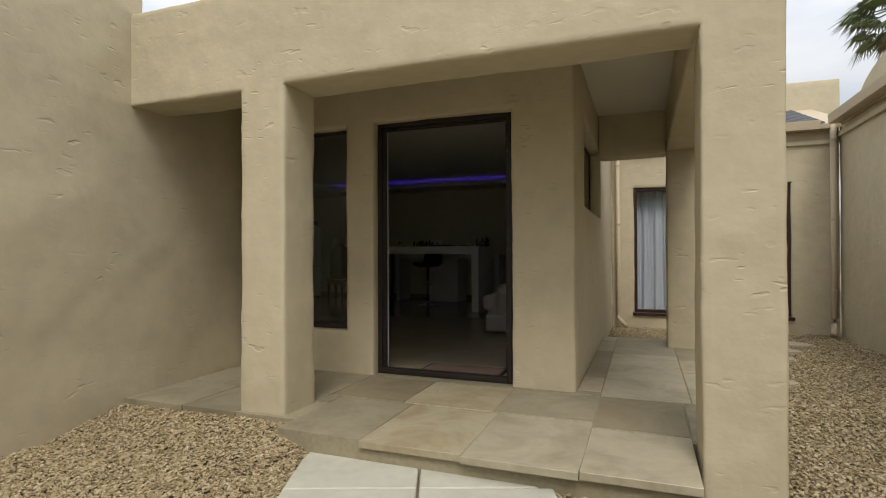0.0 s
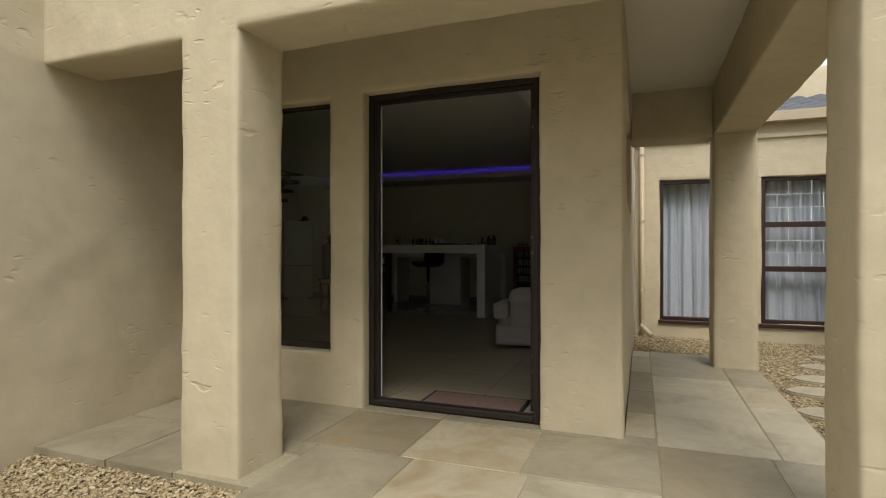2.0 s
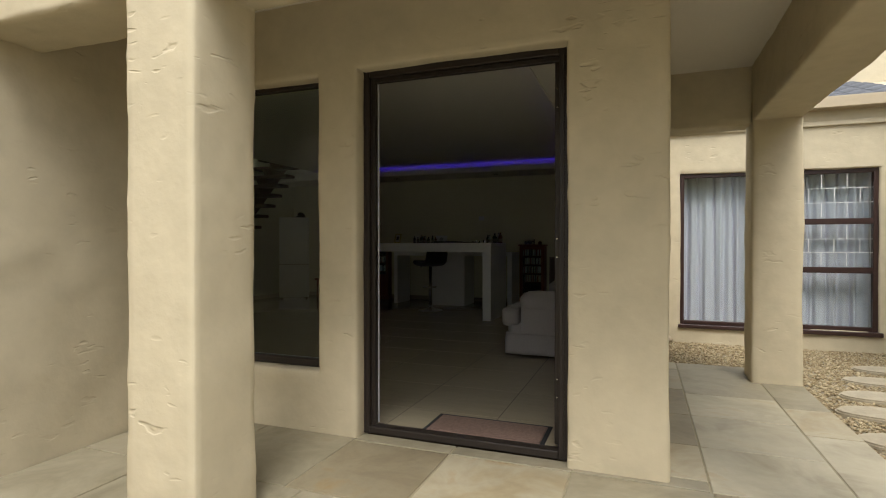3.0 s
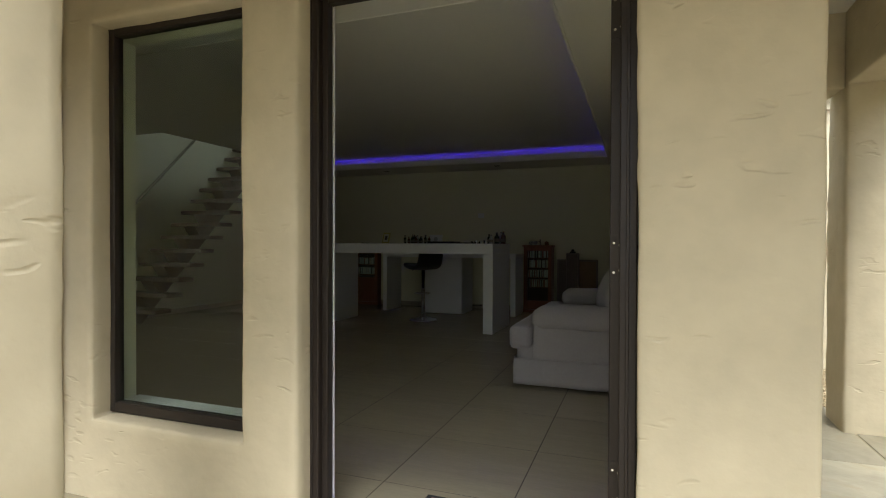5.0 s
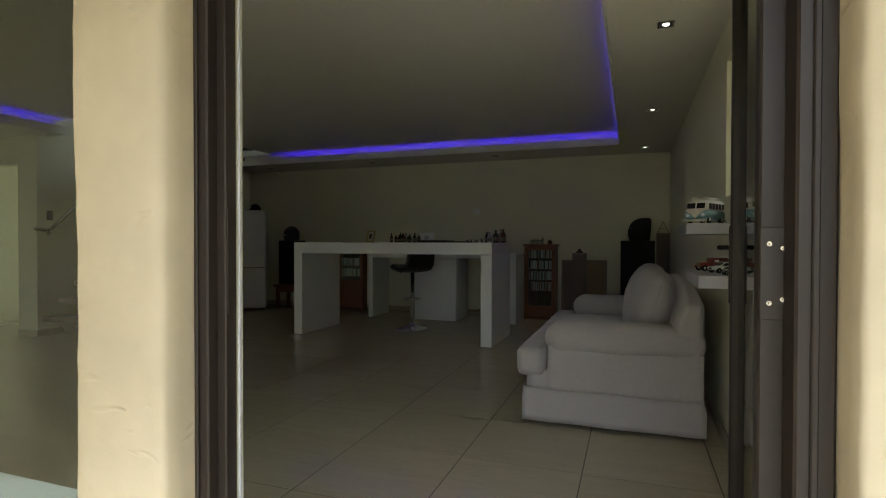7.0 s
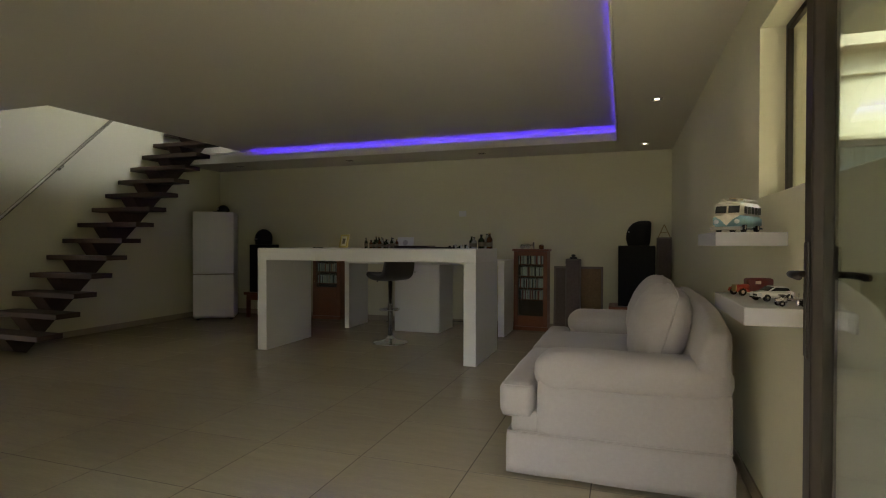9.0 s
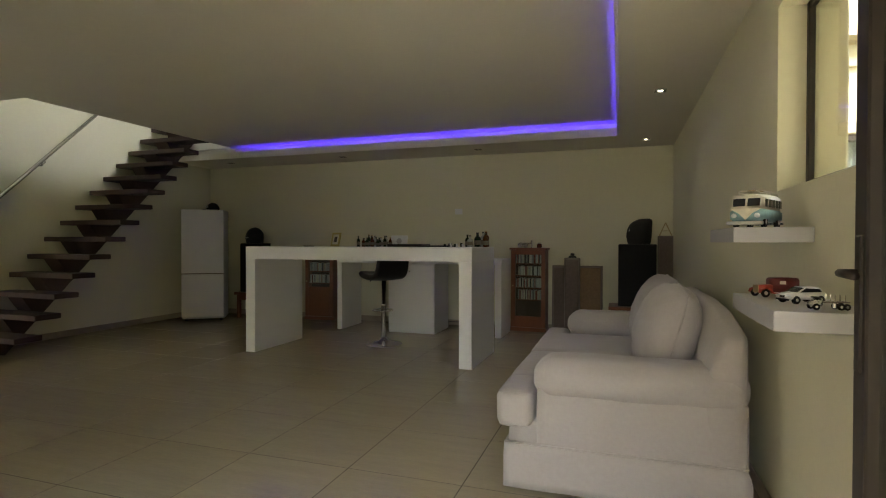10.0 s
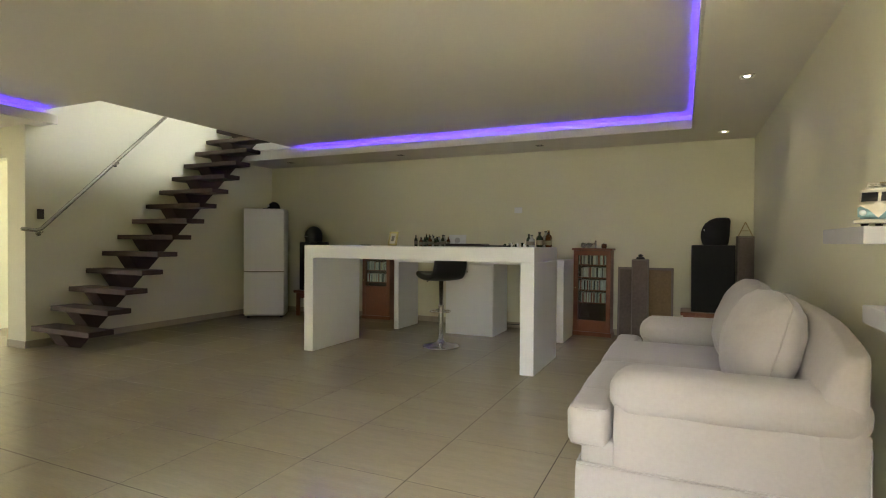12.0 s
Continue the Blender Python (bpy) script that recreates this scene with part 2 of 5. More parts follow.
GREYSTONE = slab_stone("grey_green_sandstone", (0.155, 0.135, 0.085), (0.245, 0.215, 0.145), (0.30, 0.265, 0.185), (0.26, 0.19, 0.10))
PALESTONE = slab_stone("pale_sandstone", (0.24, 0.205, 0.13), (0.355, 0.315, 0.22), (0.41, 0.37, 0.265), (0.35, 0.27, 0.15))
OCHRESTONE = slab_stone("ochre_sandstone", (0.23, 0.18, 0.105), (0.325, 0.268, 0.165), (0.385, 0.345, 0.245), (0.31, 0.20, 0.08))
BROWNSTONE = slab_stone("brown_sandstone", (0.165, 0.135, 0.085), (0.225, 0.185, 0.115), (0.27, 0.23, 0.15), (0.28, 0.18, 0.065))
PAVE = material("pale_paving_stone", (0.46, 0.45, 0.375), 0.6, vary=0.12, scale=2.5, fine=14, bump=0.003, bump_scale=9)
own_offset(PAVE)


# ---- builders ----
def mesh_object(name, bm, mat, smooth=False):
    me = bpy.data.meshes.new(name)
    bm.normal_update()
    bm.to_mesh(me)
    bm.free()
    if smooth:
        for p in me.polygons:
            p.use_smooth = True
    ob = new(name, me)
    if mat:
        me.materials.append(mat)
    return ob


def part(name, bm, mat, parent=None, label="", smooth=False):
    """One mesh object, in the coordinates of its parent."""
    ob = mesh_object(name, bm, mat, smooth)
    if parent is not None:
        ob.parent = parent
    if label:
        ob["label"] = label
    return ob


def thing(name, label, category, m=None, group="", kind=""):
    e = new(name)
    if m is not None:
        e.matrix_world = m
    return tagged(e, label, category, group, kind)


def add_box(bm, x0, x1, y0, y1, z0, z1, bevel=0.0, seg=2):
    r = bmesh.ops.create_cube(bm, size=1.0)
    vs = r["verts"]
    bmesh.ops.scale(bm, verts=vs, vec=(x1 - x0, y1 - y0, z1 - z0))
    bmesh.ops.translate(bm, verts=vs, vec=((x0 + x1) / 2, (y0 + y1) / 2, (z0 + z1) / 2))
    if bevel:
        es = list({e for v in vs for e in v.link_edges})
        bmesh.ops.bevel(bm, geom=es, offset=bevel, segments=seg, affect="EDGES", profile=0.5)
    return bm


def box(x0, x1, y0, y1, z0, z1, bevel=0.0, seg=2):
    return add_box(bmesh.new(), x0, x1, y0, y1, z0, z1, bevel, seg)


def add_tube(bm, points, radius, sides=12, cap=True):
    """A tube along a line of points."""
    pts = [Vector(p) for p in points]
    rings = []
    for i, p in enumerate(pts):
        a = pts[max(i - 1, 0)]
        b = pts[min(i + 1, len(pts) - 1)]
        q = (b - a).normalized().to_track_quat("Z", "Y")
        r = radius[i] if isinstance(radius, (list, tuple)) else radius
        rings.append([bm.verts.new(p + q @ Vector((r * math.cos(2 * math.pi * k / sides), r * math.sin(2 * math.pi * k / sides), 0))) for k in range(sides)])
    for r0, r1 in zip(rings, rings[1:]):
        for k in range(sides):
            bm.faces.new((r0[k], r0[(k + 1) % sides], r1[(k + 1) % sides], r1[k]))
    if cap:
        bm.faces.new(rings[0][::-1])
        bm.faces.new(rings[-1])
    return bm


def add_lathe(bm, profile, sides=20, centre=(0, 0, 0)):
    """A body of revolution about z from (radius, height) pairs."""
    cx, cy, cz = centre
    rings = []
    for r, z in profile:
        rings.append([bm.verts.new((cx + max(r, 0.0004) * math.cos(2 * math.pi * k / sides), cy + max(r, 0.0004) * math.sin(2 * math.pi * k / sides), cz + z)) for k in range(sides)])
    for r0, r1 in zip(rings, rings[1:]):
        for k in range(sides):
            bm.faces.new((r0[k], r0[(k + 1) % sides], r1[(k + 1) % sides], r1[k]))
    bm.faces.new(rings[0][::-1])
    bm.faces.new(rings[-1])
    return bm


def lathe(profile, sides=20, centre=(0, 0, 0)):
    return add_lathe(bmesh.new(), profile, sides, centre)


def prism(points, depth, axis="y", start=0.0):
    """A flat outline of (a, b) pairs made solid along an axis."""
    bm = bmesh.new()
    def place(a, b, d):
        return {"y": (a, d, b), "x": (d, a, b), "z": (a, b, d)}[axis]
    lo = [bm.verts.new(place(a, b, start)) for a, b in points]
    hi = [bm.verts.new(place(a, b, start + depth)) for a, b in points]
    bm.faces.new(lo)
    bm.faces.new(hi[::-1])
    for i in range(len(points)):
        j = (i + 1) % len(points)
        bm.faces.new((lo[i], hi[i], hi[j], lo[j]))
    bmesh.ops.recalc_face_normals(bm, faces=bm.faces)
    return bm


def lines(a, b, marks, step):
    """Grid lines from a to b through the marks, with a close line beside each mark."""
    base = sorted({round(v, 4) for v in [a, b, *marks] if a - 1e-6 <= v <= b + 1e-6})
    if not step:
        return base
    out = []
    for p, q in zip(base, base[1:]):
        n = max(1, int((q - p) / step))
        inner = [p + (q - p) * k / n for k in range(n)]
        if q - p > 0.06:
            inner = [p, p + 0.014] + [v for v in inner[1:] if p + 0.02 < v < q - 0.02] + [q - 0.014]
        out += inner
    return out + [base[-1]]


def wall_slab(name, axis, u0, u1, v0, v1, w0, w1, holes, mat, step=None, rough=0.0, label="", category="wall"):
    """A wall with thickness and openings right through it. axis: the way it runs ('z': a ceiling, u = x and v = y)."""
    us = lines(u0, u1, [h[0] for h in holes] + [h[1] for h in holes], step)
    vs = lines(v0, v1, [h[2] for h in holes] + [h[3] for h in holes], step)
    ws = lines(w0, w1, [], step)
    nu, nv, nw = len(us) - 1, len(vs) - 1, len(ws) - 1

    def solid(i, j):
        if not (0 <= i < nu and 0 <= j < nv):
            return False
        cu, cv = (us[i] + us[i + 1]) / 2, (vs[j] + vs[j + 1]) / 2
        return not any(h[0] < cu < h[1] and h[2] < cv < h[3] for h in holes)

    verts, index, faces = [], {}, []

    def vid(i, j, k):
        if (i, j, k) not in index:
            index[i, j, k] = len(verts)
            u, v, w = us[i], vs[j], ws[k]
            verts.append(Vector({"x": (u, w, v), "y": (w, u, v), "z": (u, v, w)}[axis]))
        return index[i, j, k]

    for i in range(nu):
        for j in range(nv):
            if not solid(i, j):
                continue
            faces.append((vid(i, j, 0), vid(i + 1, j, 0), vid(i + 1, j + 1, 0), vid(i, j + 1, 0)))
            faces.append((vid(i, j, nw), vid(i, j + 1, nw), vid(i + 1, j + 1, nw), vid(i + 1, j, nw)))
            for k in range(nw):
                if not solid(i - 1, j):
                    faces.append((vid(i, j, k), vid(i, j + 1, k), vid(i, j + 1, k + 1), vid(i, j, k + 1)))
                if not solid(i + 1, j):
                    faces.append((vid(i + 1, j, k), vid(i + 1, j, k + 1), vid(i + 1, j + 1, k + 1), vid(i + 1, j + 1, k)))
                if not solid(i, j - 1):
                    faces.append((vid(i, j, k), vid(i, j, k + 1), vid(i + 1, j, k + 1), vid(i + 1, j, k)))
                if not solid(i, j + 1):
                    faces.append((vid(i, j + 1, k), vid(i + 1, j + 1, k), vid(i + 1, j + 1, k + 1), vid(i, j + 1, k + 1)))
    me = bpy.data.meshes.new(name)
    me.from_pydata(verts, [], faces)
    bm = bmesh.new()
    bm.from_mesh(me)
    bmesh.ops.recalc_face_normals(bm, faces=bm.faces)
    if rough:
        bm.normal_update()
        moves = []
        for v in bm.verts:
            n = sum((f.normal for f in v.link_faces), Vector()) / max(1, len(v.link_faces))
            d = Vector()
            if n.length < 0.95:
                d -= n.normalized() * 0.007
            p = v.co
            nn = n.normalized()
            big = noise.noise(p * 1.3) * 2.2 + noise.noise(p * 3.6 + Vector((7, 3, 1))) * 1.3
            lump = noise.noise(Vector((p.x * 11, p.y * 11, p.z * 16)) + Vector((2, 9, 4))) * 0.45
            ridge = max(0.0, noise.noise(Vector((p.x * 6 + p.z * 3, p.y * 6, p.z * 9))) - 0.30) * 2.2
            d += nn * rough * (big + lump + ridge)
            moves.append((v, d))
        for v, d in moves:
            v.co += d
    bm.to_mesh(me)
    bm.free()
    me.materials.append(mat)
    if rough:
        for p in me.polygons:
            p.use_smooth = True
    ob = new(name, me)
    return tagged(ob, label, category, kind="structure")

# ---- outside structure ----
RO = 0.0048
wall_slab("wall_porch_front", "x", -2.36, 1.77, -0.30, 2.755, 3.325, 3.665, [(-2.36, -1.313, -0.30, 2.085), (-0.968, 1.415, -0.30, 2.10)], STUCCO, 0.04, RO,
          "hand-plastered beige stucco porch front with two openings")
wall_slab("wall_house_west", "y", -5.0, 4.495, -0.30, 4.6, -2.75, -2.30, [(3.42, 4.495, 2.75, 4.6)], STUCCO, 0.06, RO * 1.4, "tall hand-plastered beige stucco house wall")
wall_slab("wall_facade", "x", -2.36, 0.69, -0.20, 2.75, 4.50, 4.64, [(-0.965, 0.22, -0.20, 2.12), (-2.045, -1.222, 0.355, 2.10)], STUCCO, 0.04, RO * 0.8,
          "beige stucco front wall with a glazed door and window")
wall_slab("wall_facade_side", "y", 4.643, 9.24, -0.30, 2.75, 0.57, 0.69, [(5.2, 7.05, 1.42, 2.17)], STUCCO, 0.06, RO * 0.6, "beige stucco side wall with a high window")
wall_slab("wall_porch_side", "y", 3.67, 7.03, -0.30, 2.755, 1.395, 1.745, [(3.67, 6.69, -0.30, 2.105)], STUCCO, 0.05, RO, "beige stucco porch beam carried by a square column")
wall_slab("wall_porch_back", "x", 0.695, 1.395, 2.085, 2.755, 6.71, 7.0, [], STUCCO, 0.06, RO * 0.7, "beige stucco beam across the end of the porch")
wall_slab("porch_ceiling", "z", -2.30, 1.40, 3.66, 6.72, 2.545, 2.65, [(-2.30, 0.685, 4.51, 6.72)], SOFFIT, None, 0, "off-white plastered porch ceiling", "ceiling")
wall_slab("wall_wing_north", "x", 0.69, 3.68, -0.30, 2.80, 9.254, 9.48, [(1.024, 1.90, 0.095, 2.005), (2.246, 3.108, 0.10, 2.0)], STUCCO, 0.07, RO, "beige stucco wall of the bedroom wing with two windows")
wall_slab("wall_wing_east", "y", -5.0, 9.254, -0.30, 2.86, 3.68, 3.95, [], STUCCO, 0.10, RO, "beige stucco wall of the east wing")
wall_slab("wall_garden", "x", -2.7, 3.95, -0.30, 2.4, -5.3, -5.0, [], STUCCO, None, 0, "plain beige garden wall")
wall_slab("wall_parapet", "x", 0.69, 4.2, 2.8, 3.88, 11.0, 11.25, [], STUCCO, 0.1, RO, "beige stucco parapet above the tiled roof")

def bed_height(x, y):
    """Gravel bed: a little uneven, banked up against the porch."""
    bank = max(0.0, min(1.0, (y - 2.75) / 0.5)) * max(0.0, min(1.0, (-0.55 - x) / 0.25)) * (1 if y < 3.7 else 0)
    return -0.148 + 0.02 * noise.noise(Vector((x, y, 0.0)) * 1.1) + 0.095 * bank


gm = bmesh.new()
bmesh.ops.create_grid(gm, x_segments=120, y_segments=150, size=0.5)
for v in gm.verts:
    v.co.x = -3.0 + (v.co.x + 0.5) * 7.2
    v.co.y = -5.4 + (v.co.y + 0.5) * 15.2
    v.co.z = bed_height(v.co.x, v.co.y)
ground = mesh_object("ground", gm, GRAVELBED, True)
tagged(ground, "bed of pale brown garden gravel", "ground", kind="structure")
far = mesh_object("ground_far", box(-400, 400, -400, 400, -0.5, -0.32), GRAVELBED)
tagged(far, "bare ground around the house", "ground", kind="structure")

# ---- inside structure ----
BACK = 11.70
LEFT = -6.696
WELL = -5.66
wall_slab("wall_south", "x", -8.40, 0.448, 0.0, 2.9, 4.645, 4.85, [(-1.06, 0.30, 0.0, 2.17), (-2.20, -1.15, 0.325, 2.14)], PAINT, None, 0, "cream painted wall round the entrance door")
wall_slab("wall_east", "y", 4.85, BACK + 0.2, 0.0, 2.9, 0.448, 0.568, [(5.17, 7.085, 1.40, 2.18)], PAINT, None, 0, "cream painted wall with a high window")
wall_slab("wall_north", "x", -8.4, 0.448, 0.0, 5.4, BACK, BACK + 0.2, [], PAINT, None, 0, "cream painted back wall")
wall_slab("wall_west", "y", 7.975, BACK, 0.0, 5.4, LEFT - 0.2, LEFT, [], PAINT, None, 0, "cream painted wall beside the stairs")
wall_slab("wall_doorway", "x", -8.4, LEFT - 0.2, 0.0, 2.6, 7.975, 8.10, [(-7.9, LEFT - 0.33, 0.0, 2.07)], PAINT, None, 0, "cream painted wall with an open doorway")
# both openings are unseen, added to let daylight into the west side
wall_slab("wall_far_west", "y", 4.85, BACK, 0.0, 2.6, -8.6, -8.4, [(4.95, 5.65, 0.0, 2.1), (9.3, 11.3, 0.9, 2.1)], PAINT, None, 0, "cream painted side wall")
CEIL = 2.58
SOF = 2.405
wall_slab("ceiling", "z", -8.4, 0.448, 4.85, BACK, CEIL, CEIL + 0.12, [(LEFT - 0.001, WELL, 8.11, 10.98)], CEILING, None, 0, "smooth cream ceiling, raised in the middle", "ceiling")
# upper storey round the stairwell, with its own bright window
wall_slab("wall_stairwell_front", "x", LEFT - 0.2, -4.0, CEIL + 0.12, 5.4, 7.91, 8.11, [], PAINT, None, 0, "cream upper wall of the stairwell")
wall_slab("wall_stairwell_side", "y", 8.11, BACK, CEIL + 0.12, 5.4, -4.2, -4.0, [(9.2, 10.4, 3.5, 4.3)], PAINT, None, 0, "cream upper landing wall with a window opening")
wall_slab("ceiling_upper", "z", LEFT - 0.2, -4.0, 7.91, BACK + 0.2, 5.4, 5.5, [], CEILING, None, 0, "ceiling of the upper landing", "ceiling")

# dropped border of the ceiling, with an upstand that hides the LED strip
LIPX, LIPY = -0.20, 10.90
def soffit(name, x0, x1, y0, y1):
    ob = mesh_object(name, box(x0, x1, y0, y1, SOF, SOF + 0.03), CEILING)
    return tagged(ob, "dropped plasterboard border of the ceiling", "ceiling", kind="structure")
soffit("ceiling_border_east", LIPX, 0.448, 4.85, BACK)
soffit("ceiling_border_north", LEFT, LIPX, LIPY, BACK)
soffit("ceiling_border_west", -8.4, -6.39, 4.85, 8.10)
soffit("ceiling_border_south", -6.39, LIPX, 4.85, 5.5)
def upstand(name, x0, x1, y0, y1):
    ob = mesh_object(name, box(x0, x1, y0, y1, SOF - 0.004, SOF + 0.095, 0.003, 1), CEILING)
    return tagged(ob, "pale upstand along the ceiling border", "trim", kind="structure")
upstand("trim_east", LIPX - 0.02, LIPX - 0.001, 5.5, LIPY)
upstand("trim_north", LEFT, LIPX - 0.001, LIPY - 0.02, LIPY - 0.001)
upstand("trim_west", -6.389, -6.37, 5.5, 8.12)
upstand("trim_south", -6.37, LIPX - 0.02, 5.501, 5.52)
# backs of the light troughs
def trough(name, x0, x1, y0, y1):
    ob = mesh_object(name, box(x0, x1, y0, y1, SOF + 0.03, CEIL), CEILING)
    return tagged(ob, "plaster back of the light trough", "trim", kind="structure")
trough("trim_trough_east", LIPX + 0.15, LIPX + 0.17, 5.3, LIPY + 0.17)
trough("trim_trough_north", LEFT + 0.002, LIPX + 0.15, LIPY + 0.15, LIPY + 0.17)
trough("trim_trough_west", -6.56, -6.54, 5.3, 8.10)

# skirting
def skirting(name, x0, x1, y0, y1):
    ob = mesh_object(name, box(x0, x1, y0, y1, 0.006, 0.085, 0.003, 1), BASEB)
    return tagged(ob, "beige tile skirting along the wall", "skirting", kind="structure")
skirting("baseboard_north", LEFT + 0.012, 0.436, BACK - 0.012, BACK - 0.001)
skirting("baseboard_west", LEFT + 0.001, LEFT + 0.012, 7.964, BACK - 0.012)
skirting("baseboard_east", 0.436, 0.447, 4.86, BACK - 0.012)
skirting("baseboard_doorway", LEFT - 0.33, LEFT + 0.012, 7.962, 7.974)

# ---- door and windows ----
def frame_bars(parent, axis, u0, u1, v0, v1, w0, w1, wide, mat, name="window_frame"):
    """Four bars of a frame, mitred end to end, as parts."""
    for a, b, c, d in ((u0, u0 + wide, v0, v1), (u1 - wide, u1, v0, v1), (u0 + wide, u1 - wide, v0, v0 + wide), (u0 + wide, u1 - wide, v1 - wide, v1)):
        bm = box(a, b, w0, w1, c, d, 0.004, 1) if axis == "x" else box(w0, w1, a, b, c, d, 0.004, 1)
        part(name, bm, mat, parent)


def pane(parent, axis, u0, u1, v0, v1, w, name="pane"):
    bm = box(u0, u1, w - 0.003, w + 0.003, v0, v1) if axis == "x" else box(w - 0.003, w + 0.003, u0, u1, v0, v1)
    ob = part(name, bm, GLASS, parent)
    ob.visible_shadow = False
    return ob


door_frame = thing("door_1", "dark bronze aluminium door frame with its glazed door swung open", "door", kind="structure")
for bm in (box(-0.985, -0.93, 4.585, 4.652, 0.0, 2.135, 0.004, 1), box(0.168, 0.222, 4.585, 4.652, 0.0, 2.135, 0.004, 1),
           box(-0.93, 0.168, 4.585, 4.652, 2.085, 2.135, 0.004, 1), box(-0.93, 0.168, 4.58, 4.652, 0.004, 0.045, 0.004, 1)):
    part("door_frame", bm, FRAME, door_frame)
for bm in (box(-0.93, -0.905, 4.612, 4.648, 0.045, 2.085, 0.003, 1), box(-0.905, 0.168, 4.612, 4.648, 2.06, 2.085, 0.003, 1)):
    part("door_stop", bm, FRAME, door_frame)
# thin pale strip down the inner edge of the left door stop
part("seal", box(-0.9046, -0.898, 4.6485, 4.656, 0.05, 2.06, 0.001, 1), SHELF, door_frame, "pale strip along the door stop")
part("strike_plate", box(-0.9045, -0.902, 4.616, 4.642, 0.98, 1.22, 0.001, 1), FRAME, door_frame)

for x0, x1 in ((-0.962, -0.952), (0.188, 0.198)):
    part("profile_rib", box(x0, x1, 4.578, 4.5848, 0.05, 2.08, 0.002, 1), FRAME, door_frame)
# the leaf swings inwards about its hinge
leaf = thing("glazed_door", "open glazed door with dark bronze aluminium stiles, swung inwards", "door", pose(0.160, 4.66, 0.0, 0, 0, 83.2))
LW = 1.13
for bm in (box(0.0, 0.085, -0.025, 0.025, 0.05, 2.10, 0.004, 1), box(LW - 0.085, LW, -0.025, 0.025, 0.05, 2.10, 0.004, 1)):
    part("stile", bm, FRAME, leaf)
for bm in (box(0.085, LW - 0.085, -0.022, 0.022, 0.05, 0.15, 0.004, 1), box(0.085, LW - 0.085, -0.022, 0.022, 2.02, 2.10, 0.004, 1)):
    part("rail", bm, FRAME, leaf)
for sx in (-1, 1):
    part("glazing_bead", box(0.086, 0.098, sx * 0.015 - 0.004, sx * 0.015 + 0.004, 0.15, 2.02), FRAME, leaf)
lp = part("pane", box(0.085, LW - 0.085, -0.003, 0.003, 0.15, 2.02), GLASS, leaf)
lp.visible_shadow = False
for s in (-1, 1):
    plate = part("handle_plate", box(LW - 0.062, LW - 0.022, s * 0.022 if s > 0 else -0.030, 0.030 if s > 0 else -0.022, 0.93, 1.20, 0.003, 1), FRAME, leaf)
    bm = bmesh.new()
    add_tube(bm, [(LW - 0.042, s * 0.028, 1.125), (LW - 0.042, s * 0.055, 1.125), (LW - 0.052, s * 0.060, 1.125), (LW - 0.16, s * 0.060, 1.125)], 0.008, 10)
    part("handle", bm, FRAME, plate, smooth=True)
for z in (0.35, 1.092, 1.88):
    hinge = part("hinge", box(-0.005, -0.0003, -0.023, 0.023, z - 0.075, z + 0.075, 0.001, 1), FRAME, leaf)
    bm = bmesh.new()
    add_tube(bm, [(-0.010, -0.024, z - 0.045), (-0.010, -0.024, z + 0.045)], 0.011, 10)
    part("hinge_pin", bm, FRAME, hinge, smooth=True)
    for y, dz in ((0.010, 0.048), (-0.009, 0.041), (0.010, -0.048), (-0.009, -0.041)):
        sc = part("screw", lathe([(0.0, 0.0), (0.004, 0.0), (0.004, 0.002), (0.0016, 0.002), (0.0, 0.0012)], 12), CHROME, hinge, "bright screw head")
        sc.matrix_basis = pose(-0.005, y, z + dz, 0, -90, 0)

win1 = thing("window_1", "tall fixed window in a dark bronze frame", "window", kind="structure")
frame_bars(win1, "x", -2.066, -1.205, 0.36, 2.12, 4.59, 4.642, 0.045, FRAME)
part("window_sill", box(-2.198, -1.152, 4.653, 4.87, 0.326, 0.350, 0.004, 1), WHITE, win1, "white inner sill board")
pane(win1, "x", -2.021, -1.25, 0.405, 2.075, 4.62)

win2 = thing("window_2", "high window in a dark bronze frame", "window", kind="structure")
frame_bars(win2, "y", 5.195, 7.062, 1.41, 2.175, 0.545, 0.5695, 0.03, FRAME)
part("mullion", box(0.547, 0.5685, 5.98, 6.01, 1.44, 2.145), FRAME, win2)
pane(win2, "y", 5.225, 5.98, 1.44, 2.145, 0.560)
pane(win2, "y", 6.01, 7.032, 1.44, 2.145, 0.560)
part("window_sill", box(0.45, 0.545, 5.171, 7.083, 1.39, 1.405, 0.003, 1), PAINT, win2)


def lace_curtain(parent, x0, x1, z0, z1, y, gap):
    """A hanging net curtain with soft folds; gap: the share of it drawn aside in the middle."""
    bm = bmesh.new()
    n = 90
    rows = 8
    grid = []
    for i in range(n + 1):
        t = i / n
        x = x0 + (x1 - x0) * t
        col = []
        for j in range(rows + 1):
            s = j / rows
            fold = 0.030 * math.sin(t * 46 + 1.5 * math.sin(t * 9)) + 0.012 * math.sin(t * 97 + s * 0.6)
            col.append(bm.verts.new((x + 0.012 * math.sin(t * 30 + s * 2), y + fold, z0 + (z1 - z0) * s)))
        grid.append(col)
    for a, b in zip(grid, grid[1:]):
        for j in range(rows):
            bm.faces.new((a[j], b[j], b[j + 1], a[j + 1]))
    ob = mesh_object("net_curtain", bm, CURTAIN, True)
    return tagged(ob, "white net curtain hanging in soft folds behind the glass", "curtain")


